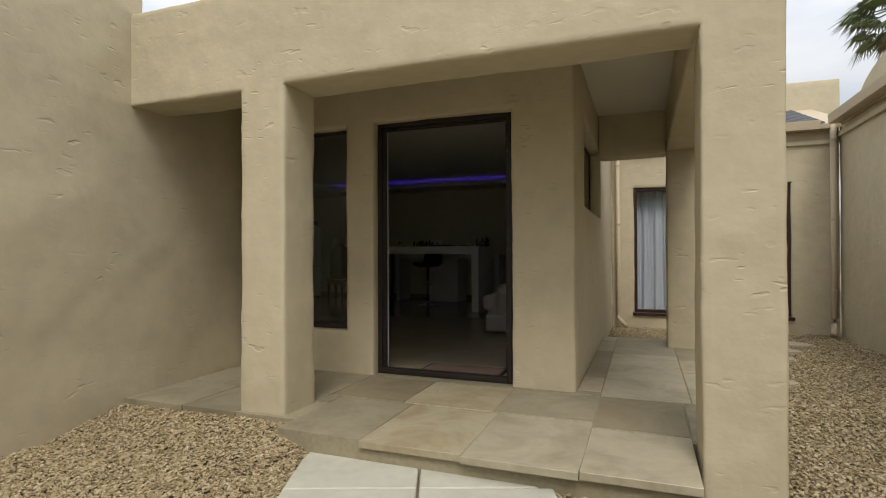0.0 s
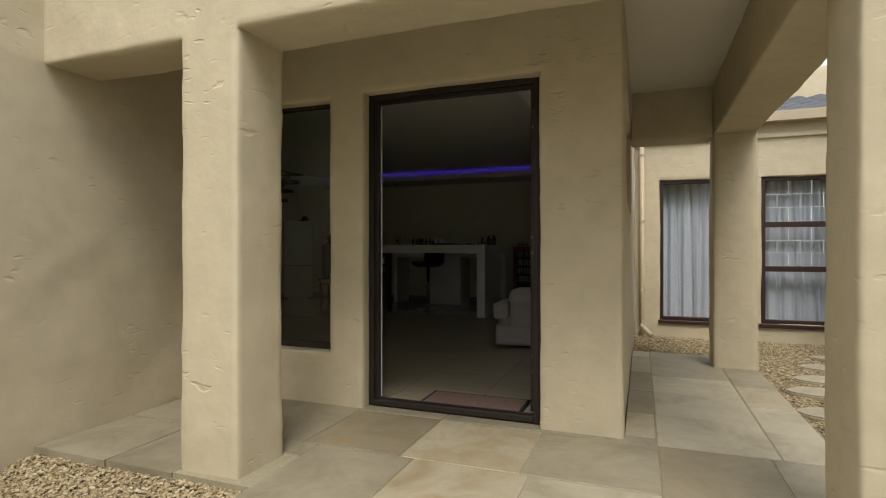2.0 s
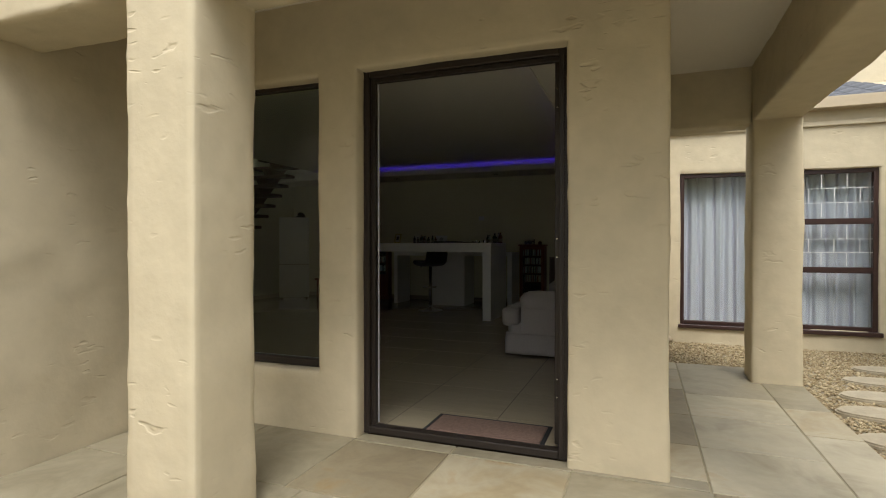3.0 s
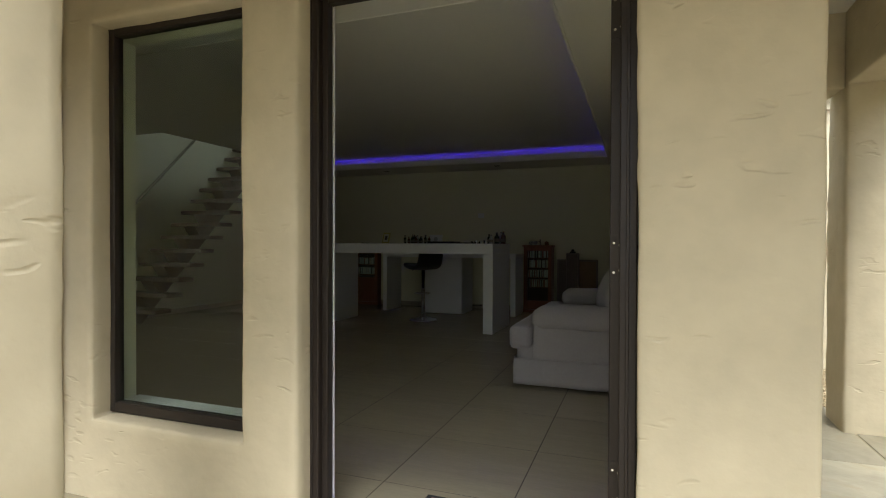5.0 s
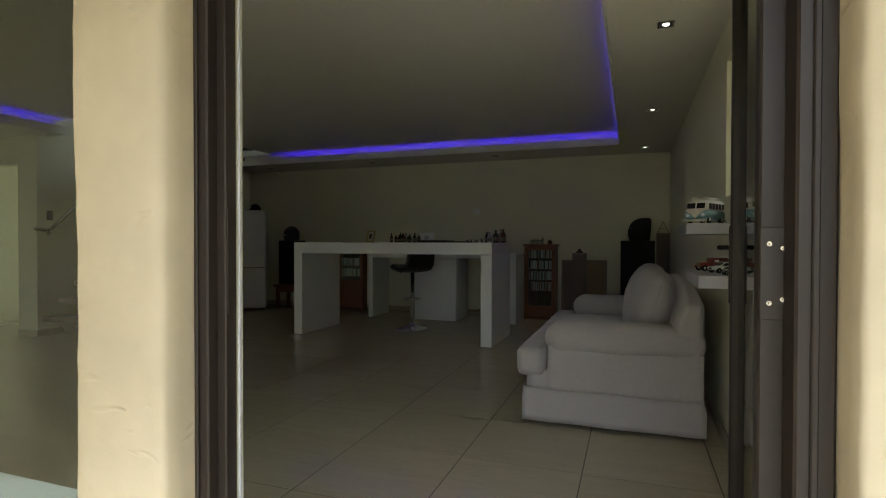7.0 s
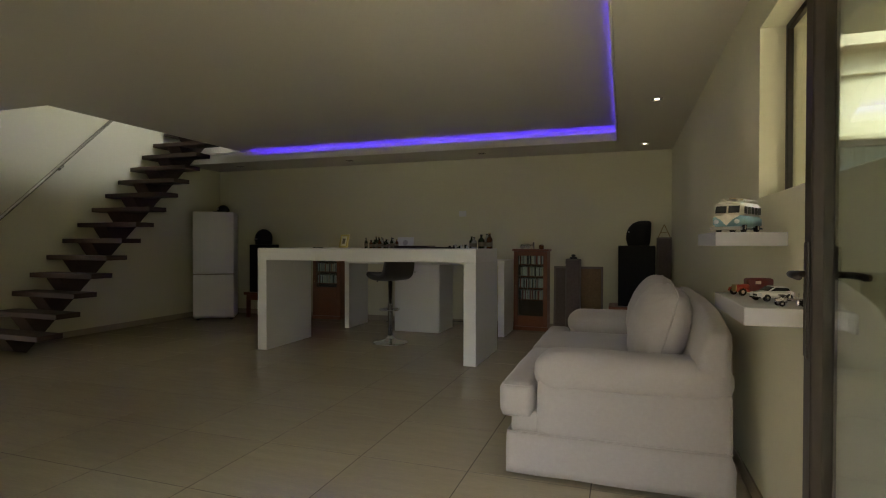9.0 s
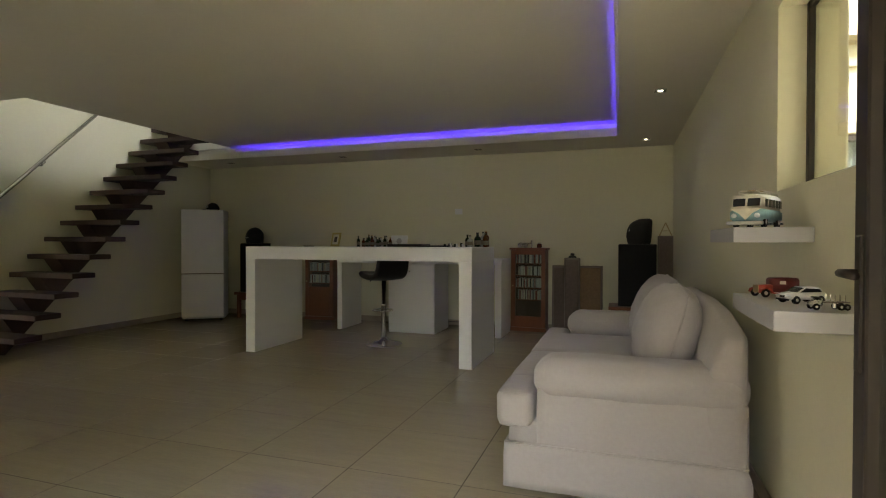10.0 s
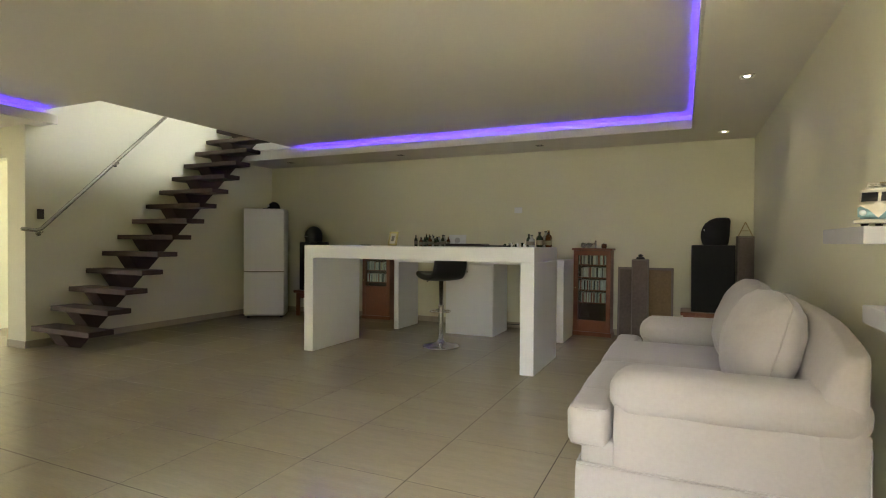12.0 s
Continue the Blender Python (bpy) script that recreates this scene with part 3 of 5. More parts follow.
CURTAIN = material("white_net_curtain", (0.56, 0.53, 0.63), 0.9, vary=0.08, scale=12)
WOODFRAME = material("mahogany_window_frame", (0.032, 0.014, 0.011), 0.4, vary=0.25, scale=6, stretch=(10, 10, 2))
win3 = thing("window_3", "tall mahogany-framed window with net curtains", "window", kind="structure")
frame_bars(win3, "x", 1.024, 1.90, 0.095, 2.005, 9.29, 9.36, 0.045, WOODFRAME)
pane(win3, "x", 1.069, 1.855, 0.14, 1.96, 9.325)
part("window_sill", box(1.0, 1.93, 9.22, 9.30, 0.05, 0.095, 0.006, 1), WOODFRAME, win3)
win4 = thing("window_4", "mahogany casement window with three lights and burglar bars", "window", kind="structure")
frame_bars(win4, "x", 2.246, 3.108, 0.10, 2.0, 9.29, 9.36, 0.05, WOODFRAME)
for z in (0.81, 1.385):
    part("transom", box(2.296, 3.058, 9.295, 9.362, z - 0.035, z + 0.035, 0.004, 1), WOODFRAME, win4)
for z0, z1 in ((0.15, 0.775), (0.845, 1.35), (1.42, 1.96)):
    pane(win4, "x", 2.296, 3.058, z0, z1, 9.33)
part("window_sill", box(2.21, 3.14, 9.22, 9.30, 0.05, 0.10, 0.006, 1), WOODFRAME, win4)
BARS = material("white_burglar_bar", (0.75, 0.75, 0.74), 0.4)
for z0, z1 in ((0.86, 1.335), (1.435, 1.945)):
    h = (z1 - z0) / 3
    for k in range(1, 3):
        part("bar", box(2.30, 3.054, 9.296, 9.304, z0 + h * k - 0.0028, z0 + h * k + 0.0028), BARS, win4)
    for k in range(3):
        for q in range(3):
            x = 2.30 + 0.76 * ((q + (0.5 if k % 2 else 1.0)) / 3)
            if x < 3.05:
                part("bar", box(x - 0.0028, x + 0.0028, 9.2965, 9.3035, z0 + h * k + 0.004, z0 + h * (k + 1) - 0.004), BARS, win4)
lace_curtain(None, 1.0, 1.93, 0.05, 2.05, 9.512, 0)
lace_curtain(None, 2.2, 3.18, 0.05, 2.05, 9.512, 0)
wall_slab("wall_bedroom", "x", 0.7, 4.0, -0.1, 2.7, 11.5, 11.6, [], PAINT, None, 0, "plain bedroom wall behind the curtains")

# ---- ceiling lights ----
LED = glow("violet_led", (0.07, 0.028, 1.0), 1.35)
led = thing("led_strip", "violet LED strip hidden behind the ceiling border", "LED strip")
part("tape", box(LIPX + 0.03, LIPX + 0.045, 5.5, LIPY + 0.04, SOF + 0.030, SOF + 0.040), LED, led)
part("tape", box(-5.45, LIPX + 0.03, LIPY + 0.03, LIPY + 0.045, SOF + 0.030, SOF + 0.040), LED, led)
led2 = thing("led_strip", "violet LED strip hidden behind the ceiling border by the stairs", "LED strip")
part("tape", box(-6.45, -6.435, 5.5, 8.08, SOF + 0.030, SOF + 0.040), LED, led2)

BULB = glow("warm_bulb", (1.0, 0.88, 0.70), 0.7)
DIM = material("unlit_bulb", (0.45, 0.44, 0.40), 0.2)
def ceiling_spot(x, y, lit):
    s = thing("ceiling_spot", "small square recessed ceiling spotlight, lit" if lit else "small square recessed ceiling spotlight, switched off", "ceiling light", pose(x, y, SOF), "recessed ceiling spots")
    for a in ((-0.045, 0.045, -0.045, -0.032), (-0.045, 0.045, 0.032, 0.045), (-0.045, -0.032, -0.032, 0.032), (0.032, 0.045, -0.032, 0.032)):
        part("bezel", box(*a, -0.007, -0.0005, 0.001, 1), STEEL, s)
    part("housing", box(-0.032, 0.032, -0.032, 0.032, -0.003, -0.0006), BLACK, s)
    part("bulb", lathe([(0.0, -0.010), (0.016, -0.009), (0.021, -0.0035), (0.021, -0.0032)], 16), BULB if lit else DIM, s)
    if not lit:
        return
    d = bpy.data.lights.new("spot", "SPOT")
    d.energy = 0.15
    d.color = (1.0, 0.9, 0.74)
    d.spot_size = radians(110)
    d.spot_blend = 0.8
    d.shadow_soft_size = 0.02
    lamp = new("lamp", d)
    lamp.location = (0, 0, -0.02)
    lamp.parent = s
for x, y, lit in ((0.12, 7.0, True), (0.12, 9.09, True), (0.10, 11.18, True), (-1.95, 11.25, False), (-3.95, 11.25, False), (-5.9, 11.25, False)):
    ceiling_spot(x, y, lit)


# ---- stairs ----
stair = thing("staircase", "open-tread staircase of dark stained wood on a sawtooth stringer", "stairs")
GOING, RISE = 0.1908, 0.1993
saw = []
for i in range(14):
    y, z = 8.01 + GOING * i, 0.245 + RISE * i
    part("tread", box(LEFT + 0.03, -5.69, y, y + 0.262, z - 0.055, z, 0.005, 2), DARKWOOD, stair)
    # sawtooth under the tread: raked front, flat seat
    saw += [(y + 0.12, max(0.008, z - 0.205)), (y + 0.02, z - 0.0555), (y + 0.25, z - 0.0555)]
saw += [(y + 0.30, z - 0.10), (y + 0.42, z - 0.10), (8.01 + 0.235, 0.008)]
part("stringer", prism(saw, 0.22, "x", -6.42), DARKWOOD, stair)

rail = thing("handrail", "polished steel handrail fixed along the stair wall", "handrail")
bm = bmesh.new()
ry, rz = 8.06, 1.275
add_tube(bm, [(-6.615, 7.90, 1.29), (-6.615, 8.03, 1.275), (-6.615, ry + 0.03, rz + 0.02), (-6.615, ry + 2.6, rz + 2.6 * 1.01)], 0.021, 14)
part("tube", bm, STEEL, rail, smooth=True)
for y in (8.10, 8.95, 9.8):
    z = rz + (y - ry) * 1.01
    bm = bmesh.new()
    add_tube(bm, [(-6.615, y, z - 0.02), (-6.615, y, z - 0.055), (-6.64, y, z - 0.07), (LEFT, y, z - 0.07)], 0.008, 8)
    add_lathe(bm, [(0.03, -0.003), (0.03, 0.003)], 14, (0, 0, 0))
    for v in list(bm.verts)[-28:]:
        v.co = Vector((LEFT + 0.004 + v.co.z, y + v.co.x, z - 0.07 + v.co.y))
    part("bracket", bm, STEEL, rail, smooth=True)

sw = thing("light_switch", "dark bronze light switch plate on the stair wall", "light switch", pose(LEFT, 8.12, 1.455))
part("plate", box(0.0005, 0.009, -0.035, 0.035, -0.055, 0.055, 0.003, 2), FRAME, sw)
part("rocker", box(0.009, 0.013, -0.012, 0.012, -0.022, 0.022, 0.002, 1), BLACK, sw)


# ---- white bar table and stool ----
bar = thing("bar_table", "thick white gloss bar table with panel legs", "bar table", pose(-3.985, 9.215, 0.008, 0, 0, -0.4))
BL, BD, BH = 2.515, 0.88, 1.128
part("tabletop", box(0, BL, 0, BD, BH - 0.132, BH, 0.004, 2), WHITE, bar)
part("leg", box(0, 0.118, 0, BD, 0.0, BH - 0.132, 0.004, 2), WHITE, bar)
part("leg", box(BL - 0.125, BL, 0, BD, 0.0, BH - 0.132, 0.004, 2), WHITE, bar)

desk = thing("back_counter", "lower white counter with a cupboard behind the bar", "counter", pose(0, 0, 0.008))
part("counter_top", box(-3.82, -1.55, 10.86, 11.45, 0.90, 0.965, 0.004, 1), WHITE, desk)
part("panel", box(-3.82, -3.75, 10.865, 11.44, 0, 0.90, 0.003, 1), WHITE, desk)
part("panel", box(-1.635, -1.555, 10.865, 11.44, 0, 0.90, 0.003, 1), WHITE, desk)
cup = part("cupboard", box(-3.06, -2.42, 10.875, 11.44, 0, 0.90, 0.003, 1), WHITE, desk)
dr = part("door", box(-3.055, -2.425, 10.855, 10.873, 0.03, 0.885, 0.003, 1), WHITE, cup)
knob = part("lock", lathe([(0.0, 0), (0.012, 0.0), (0.012, 0.006), (0.007, 0.010), (0.0, 0.010)], 12), CHROME, cup, "round chrome lock")
knob.matrix_basis = pose(-2.76, 10.8555, 0.80, 90, 0, 0)

stool = thing("bar_stool", "black bucket-seat bar stool on a chrome gas-lift pillar", "bar stool", pose(-2.756, 10.06, 0.008, 0, 0, -37))
part("base", lathe([(0.0, 0.0), (0.205, 0.0), (0.207, 0.006), (0.19, 0.014), (0.12, 0.026), (0.06, 0.045), (0.035, 0.07), (0.03, 0.09), (0.0, 0.09)], 36), CHROME, stool, "domed chrome disc base", True)
part("pillar", lathe([(0.0, 0.085), (0.029, 0.085), (0.029, 0.45), (0.033, 0.452), (0.033, 0.468), (0.025, 0.47), (0.025, 0.80), (0.0, 0.80)], 20), STEEL, stool, "chrome pillar", True)
bm = bmesh.new()
ring = [(0.115 * math.cos(a) - 0.02, 0.115 * math.sin(a), 0.395) for a in [2 * math.pi * k / 28 for k in range(29)]]
add_tube(bm, ring, 0.009, 8, False)
for a in (0.6, 2.6, 4.7):
    add_tube(bm, [(0.0, 0.0, 0.395), (0.115 * math.cos(a) - 0.02, 0.115 * math.sin(a), 0.395)], 0.007, 8)
part("footrest", bm, CHROME, stool, "chrome ring footrest", True)
bm = bmesh.new()
add_tube(bm, [(-0.02, -0.03, 0.775), (-0.10, -0.08, 0.765), (-0.15, -0.10, 0.72)], 0.006, 8)
part("lever", bm, BLACK, stool, smooth=True)
# bucket seat: an L-shaped padded shell, open to one side
bm = bmesh.new()
outline = [(-0.21, 0.045), (-0.19, 0.02), (-0.06, 0.0), (0.09, 0.005), (0.16, 0.04), (0.185, 0.12), (0.20, 0.25)]
rows = []
for k, (x, z) in enumerate(outline):
    half = 0.205 if k < 4 else 0.205 - 0.006 * (k - 3)
    rows.append([bm.verts.new((x - 0.012 * abs(s) ** 3 * (1 if k > 3 else -1), half * s, 0.80 + z + (0.012 * s * s))) for s in (-1, -0.8, -0.4, 0, 0.4, 0.8, 1)])
for a, b in zip(rows, rows[1:]):
    for k in range(6):
        bm.faces.new((a[k], a[k + 1], b[k + 1], b[k]))
bmesh.ops.recalc_face_normals(bm, faces=bm.faces)
seat = part("seat", bm, LEATHER, stool, smooth=True)
sm = seat.modifiers.new("thick", "SOLIDIFY")
sm.thickness = 0.07
sm.offset = 1.0
sb = seat.modifiers.new("round", "SUBSURF")
sb.levels = sb.render_levels = 2


# ---- fridge ----
fridge = thing("fridge_freezer", "tall white fridge-freezer with two doors", "fridge", pose(-6.03, 10.80, 0.008, 0, 0, 34))
part("body", box(-0.29, 0.29, 0.075, 0.56, 0.03, 1.655, 0.008, 2), FRIDGE, fridge)
for z0, z1 in ((0.06, 0.70), (0.712, 1.655)):
    d = part("door", box(-0.29, 0.29, 0.0, 0.07, z0, z1, 0.012, 3), FRIDGE, fridge)
part("handle", box(-0.285, 0.285, 0.012, 0.06, 0.700, 0.712), GREY, fridge, "recessed grey grip between the doors")
for x in (-0.24, 0.24):
    part("foot", lathe([(0.0, 0.0), (0.02, 0.0), (0.02, 0.03), (0.0, 0.03)], 10, (x, 0.12, 0.0)), BLACK, fridge)


# ---- cap and helmets ----
def helmet(name, label, x, y, z, r, turn, mat, visor):
    h = thing(name, label, "helmet", pose(x, y, z, 0, 0, turn))
    bm = bmesh.new()
    bmesh.ops.create_uvsphere(bm, u_segments=24, v_segments=16, radius=r)
    for v in bm.verts:
        v.co.z = v.co.z * 1.22
        v.co.y *= 1.16
        if v.co.z < 0.35 * r:
            k = math.hypot(v.co.x / r, v.co.y / (1.16 * r))
            if k > 0.3:
                grow = (0.93 + 0.02 * v.co.z / r) / k
                v.co.x *= grow
                v.co.y *= grow
        if v.co.z < -0.55 * r:
            v.co.z = -0.55 * r - 0.18 * (v.co.z + 0.55 * r) * 0
            v.co.x *= 0.96
        if v.co.y < -0.5 * r and v.co.z < 0.0:
            v.co.y *= 1.08
        v.co.z += 0.55 * r
    part("shell", bm, mat, h, smooth=True)
    bm = bmesh.new()
    g = []
    for i in range(13):
        a = math.radians(-150 + i * 10)
        col = []
        for j in range(5):
            b = math.radians(-8 + 9 * j)
            col.append(bm.verts.new((1.015 * r * math.cos(a) * math.cos(b), 1.016 * r * 1.17 * math.sin(a) * math.cos(b), 1.0 * r * math.sin(b) + 0.55 * r)))
        g.append(col)
    for p, q in zip(g, g[1:]):
        for j in range(4):
            bm.faces.new((p[j], q[j], q[j + 1], p[j + 1]))
    part("visor", bm, visor, h, smooth=True)
    lab = part("sticker", box(-0.03, 0.03, -0.002, 0.002, -0.006, 0.006), FRIDGE, h, "small white sticker")
    lab.matrix_basis = pose(-0.55 * r, -0.99 * r, 0.62 * r, 0, 0, -28)
    return h


VISOR = material("smoked_visor", (0.012, 0.012, 0.014), 0.3, vary=0.05)
cap = thing("baseball_cap", "black baseball cap lying on top of the fridge", "cap", pose(-5.99, 10.97, 1.664, 0, 0, -20))
bm = bmesh.new()
bmesh.ops.create_uvsphere(bm, u_segments=20, v_segments=12, radius=0.095)
bmesh.ops.delete(bm, geom=[v for v in bm.verts if v.co.z < -0.001], context="VERTS")
for v in bm.verts:
    v.co.z *= 1.15
part("crown", bm, BLACKCLOTH, cap, smooth=True)
part("brim", prism([(-0.085, -0.03), (-0.075, -0.11), (-0.03, -0.16), (0.03, -0.16), (0.075, -0.11), (0.085, -0.03)], 0.006, "z", 0.001), BLACKCLOTH, cap)
part("badge", prism([(-0.03, 0.03), (0.03, 0.03), (0.03, 0.06), (-0.03, 0.06)], 0.004, "y", -0.094), FRIDGE, cap, "small pale badge")


# ---- loudspeakers and their small tables along the back wall ----
def low_table(name, label, x0, x1, y0, y1, h):
    t = thing(name, label, "table", pose(0, 0, 0.008))
    part("tabletop", box(x0, x1, y0, y1, h - 0.04, h, 0.006, 2), REDWOOD, t)
    for x in (x0 + 0.03, x1 - 0.08):
        for y in (y0 + 0.03, y1 - 0.08):
            part("leg", box(x, x + 0.05, y, y + 0.05, 0, h - 0.04, 0.004, 1), REDWOOD, t)
    part("apron", box(x0 + 0.08, x1 - 0.08, y0 + 0.035, y0 + 0.055, h - 0.12, h - 0.04), REDWOOD, t)
    return t


def cabinet_speaker(label, x0, x1, y0, y1, z0, z1):
    s = thing("loudspeaker", label, "loudspeaker")
    part("cabinet", box(x0, x1, y0 + 0.02, y1, z0, z1, 0.008, 2), BLACK, s)
    part("grille", box(x0 + 0.008, x1 - 0.008, y0, y0 + 0.018, z0 + 0.01, z1 - 0.01, 0.006, 2), BLACKCLOTH, s)
    return s


low_table("side_table", "low reddish wooden table under a loudspeaker", -0.31, 0.25, 11.22, 11.66, 0.40)
cabinet_speaker("large black floor loudspeaker on a low wooden table", -0.20, 0.235, 11.27, 11.63, 0.409, 1.165)
def covered_helmet(x, y, z):
    """A helmet in its black cloth cover, higher at the back."""
    h = thing("covered_helmet", "helmet in a black cloth cover resting on a loudspeaker", "helmet", pose(x, y, z, 0, 0, -20))
    bm = bmesh.new()
    rings = []
    n = 28
    for zz, a, b, w in ((0.0, -0.130, 0.125, 0.100), (0.03, -0.142, 0.134, 0.112), (0.09, -0.150, 0.138, 0.120), (0.15, -0.148, 0.142, 0.122), (0.20, -0.134, 0.146, 0.120),
                        (0.245, -0.105, 0.148, 0.110), (0.28, -0.065, 0.147, 0.092), (0.302, -0.015, 0.138, 0.065), (0.312, 0.03, 0.115, 0.03)):
        ring = []
        for k in range(n):
            t = 2 * math.pi * k / n
            c, d = math.cos(t), math.sin(t)
            p = Vector(((a + b) / 2 + (b - a) / 2 * math.copysign(abs(c) ** 0.8, c), w * math.copysign(abs(d) ** 0.85, d), zz))
            p += Vector((c, d, 0)) * 0.006 * noise.noise(Vector((c * 3, d * 3, zz * 16)))
            ring.append(bm.verts.new(p))
        rings.append(ring)
    for r0, r1 in zip(rings, rings[1:]):
        for k in range(n):
            bm.faces.new((r0[k], r0[(k + 1) % n], r1[(k + 1) % n], r1[k]))
    bm.faces.new(rings[0][::-1])
    bm.faces.new(rings[-1])
    part("cover", bm, BLACKCLOTH, h, smooth=True)
    tag = part("sticker", box(-0.038, 0.038, -0.002, 0.002, -0.009, 0.009), FRIDGE, h, "small white woven tag")
    tag.matrix_basis = pose(-0.105, -0.085, 0.17, 0, 0, -52)
    return h


covered_helmet(0.045, 11.46, 1.166)
low_table("side_table", "low reddish wooden table beside the fridge", -5.85, -5.38, 11.25, 11.66, 0.40)
cabinet_speaker("black floor loudspeaker on a low wooden table", -5.78, -5.45, 11.3, 11.63, 0.409, 1.165)
helmet("motorcycle_helmet", "black open helmet resting on a loudspeaker", -5.62, 11.46, 1.166, 0.14, 20, BLACK, VISOR)


def slim_speaker(label, x0, x1, y0, y1, z1):
    s = thing("column_speaker", label, "loudspeaker", pose(0, 0, 0.008))
    part("plinth", box(x0 - 0.01, x1 + 0.01, y0 - 0.01, y1 + 0.01, 0, 0.03, 0.003, 1), BLACK, s)
    part("cabinet", box(x0, x1, y0, y1, 0.03, z1, 0.006, 2), GREY, s)
    part("grille", box(x0 + 0.012, x1 - 0.012, y0 - 0.012, y0 - 0.0005, 0.08, z1 - 0.02, 0.004, 1), GREYCLOTH, s)
    return s


GREYCLOTH = material("grey_speaker_cloth", (0.15, 0.118, 0.105), 0.95, vary=0.2, bump=0.001, bump_scale=250)
BROWNCLOTH = material("brown_panel_cloth", (0.24, 0.165, 0.095), 0.95, vary=0.2, bump=0.001, bump_scale=250)
slim_speaker("slim grey-brown column loudspeaker by the back wall", -0.835, -0.655, 11.20, 11.40, 0.985)
slim_speaker("tall dark column loudspeaker in the corner", 0.262, 0.425, 11.38, 11.60, 1.26)
def flat_panel(x0, x1, cloth, label):
    p = thing("panel_speaker", label, "loudspeaker", pose(0, 11.60, 0.008, -4, 0, 0))
    part("frame", box(x0, x1, -0.035, 0.0, 0.0, 0.875, 0.004, 1), GREY, p)
    part("cloth", box(x0 + 0.025, x1 - 0.025, -0.045, -0.0355, 0.03, 0.845, 0.004, 1), cloth, p)
flat_panel(-1.03, -0.74, GREYCLOTH, "flat grey cloth loudspeaker panel leaning on the wall")
flat_panel(-0.70, -0.39, BROWNCLOTH, "flat brown cloth loudspeaker panel leaning on the wall")
met = thing("ornament", "small dark metal ornament on a loudspeaker", "ornament", pose(-0.745, 11.30, 0.994))
part("body", lathe([(0.0, 0.0), (0.05, 0.0), (0.045, 0.02), (0.02, 0.03), (0.03, 0.05), (0.0, 0.06)], 14), BLACK, met)
tri = thing("ornament", "small brass A-shaped stand on a corner loudspeaker", "ornament", pose(0.345, 11.47, 1.269))
BRASS = material("dull_brass", (0.45, 0.36, 0.20), 0.35, metal=1.0)
bm = bmesh.new()
for p in ((-0.07, 0.0), (0.07, 0.0)):
    add_tube(bm, [(p[0], 0, 0.0), (0.0, 0.02, 0.16)], 0.006, 8)
add_tube(bm, [(-0.04, 0.006, 0.06), (0.04, 0.006, 0.06)], 0.004, 8)
part("legs", bm, BRASS, tri)


# ---- glazed disc cabinets ----
def disc_cabinet(x0, y0, turn, w, h, label, shelves, fill):
    c = thing("disc_cabinet", label, "cabinet", pose(x0, y0, 0.008, 0, 0, turn))
    d = 0.19
    part("side", box(0, 0.02, 0.02, d, 0.05, h - 0.02), REDWOOD, c)
    part("side", box(w - 0.02, w, 0.02, d, 0.05, h - 0.02), REDWOOD, c)
    part("back", box(0.02, w - 0.02, d - 0.012, d, 0.05, h - 0.02), DARKWOOD, c)
    part("top", box(-0.02, w + 0.02, -0.015, d + 0.005, h - 0.02, h + 0.006, 0.005, 2), REDWOOD, c)
    part("plinth", box(-0.012, w + 0.012, -0.005, d, 0.0, 0.05, 0.005, 1), REDWOOD, c)
    door = part("door", box(0.0, 0.055, 0.0, 0.019, 0.055, h - 0.025, 0.003, 1), REDWOOD, c)
    part("stile", box(w - 0.055, w, 0.0, 0.019, 0.055, h - 0.025, 0.003, 1), REDWOOD, door)
    part("rail", box(0.055, w - 0.055, 0.0, 0.019, h - 0.085, h - 0.025, 0.003, 1), REDWOOD, door)
    part("rail", box(0.055, w - 0.055, 0.0, 0.019, 0.055, fill, 0.003, 1), REDWOOD, door)
    part("knob", lathe([(0, 0), (0.008, 0), (0.010, 0.012), (0, 0.016)], 10), BRASS, door).matrix_basis = pose(0.028, -0.001, h * 0.55, 90, 0, 0)
    g = part("pane", box(0.055, w - 0.055, 0.008, 0.011, fill, h - 0.085), GLASS, door)
    g.visible_shadow = False
    for z in shelves:
        part("shelf", box(0.02, w - 0.02, 0.03, d - 0.012, z - 0.012, z), REDWOOD, c)
        x = 0.06
        while x < w - 0.075:
            t = random.choice((0.010, 0.010, 0.012, 0.014))
            if random.random() < 0.94:
                disc = mesh_object("disc_case", box(x, x + t - 0.0012, 0.05, 0.17, z + 0.0005, z + 0.115 + random.uniform(-0.004, 0.008)), random.choice(CASES))
                disc.matrix_world = c.matrix_world
                tagged(disc, "slim disc case standing on a cabinet shelf", "disc case", "discs in the cabinets")
            x += t
    return c


CASES = [material("case_" + n, c, 0.3, vary=0.05) for n, c in (("white", (0.75, 0.75, 0.72)), ("grey", (0.42, 0.42, 0.43)), ("black", (0.04, 0.04, 0.04)), ("pale", (0.65, 0.66, 0.68)), ("red", (0.30, 0.08, 0.06)), ("cream", (0.65, 0.6, 0.48)))]
disc_cabinet(-1.56, 11.50, -4, 0.46, 1.10, "reddish wooden disc cabinet with a glazed door, full of discs", (0.42, 0.58, 0.74, 0.90), 0.20)
disc_cabinet(-4.73, 11.49, 4, 0.46, 1.06, "reddish wooden cabinet with a glazed upper door, half full", (0.56, 0.74), 0.50)


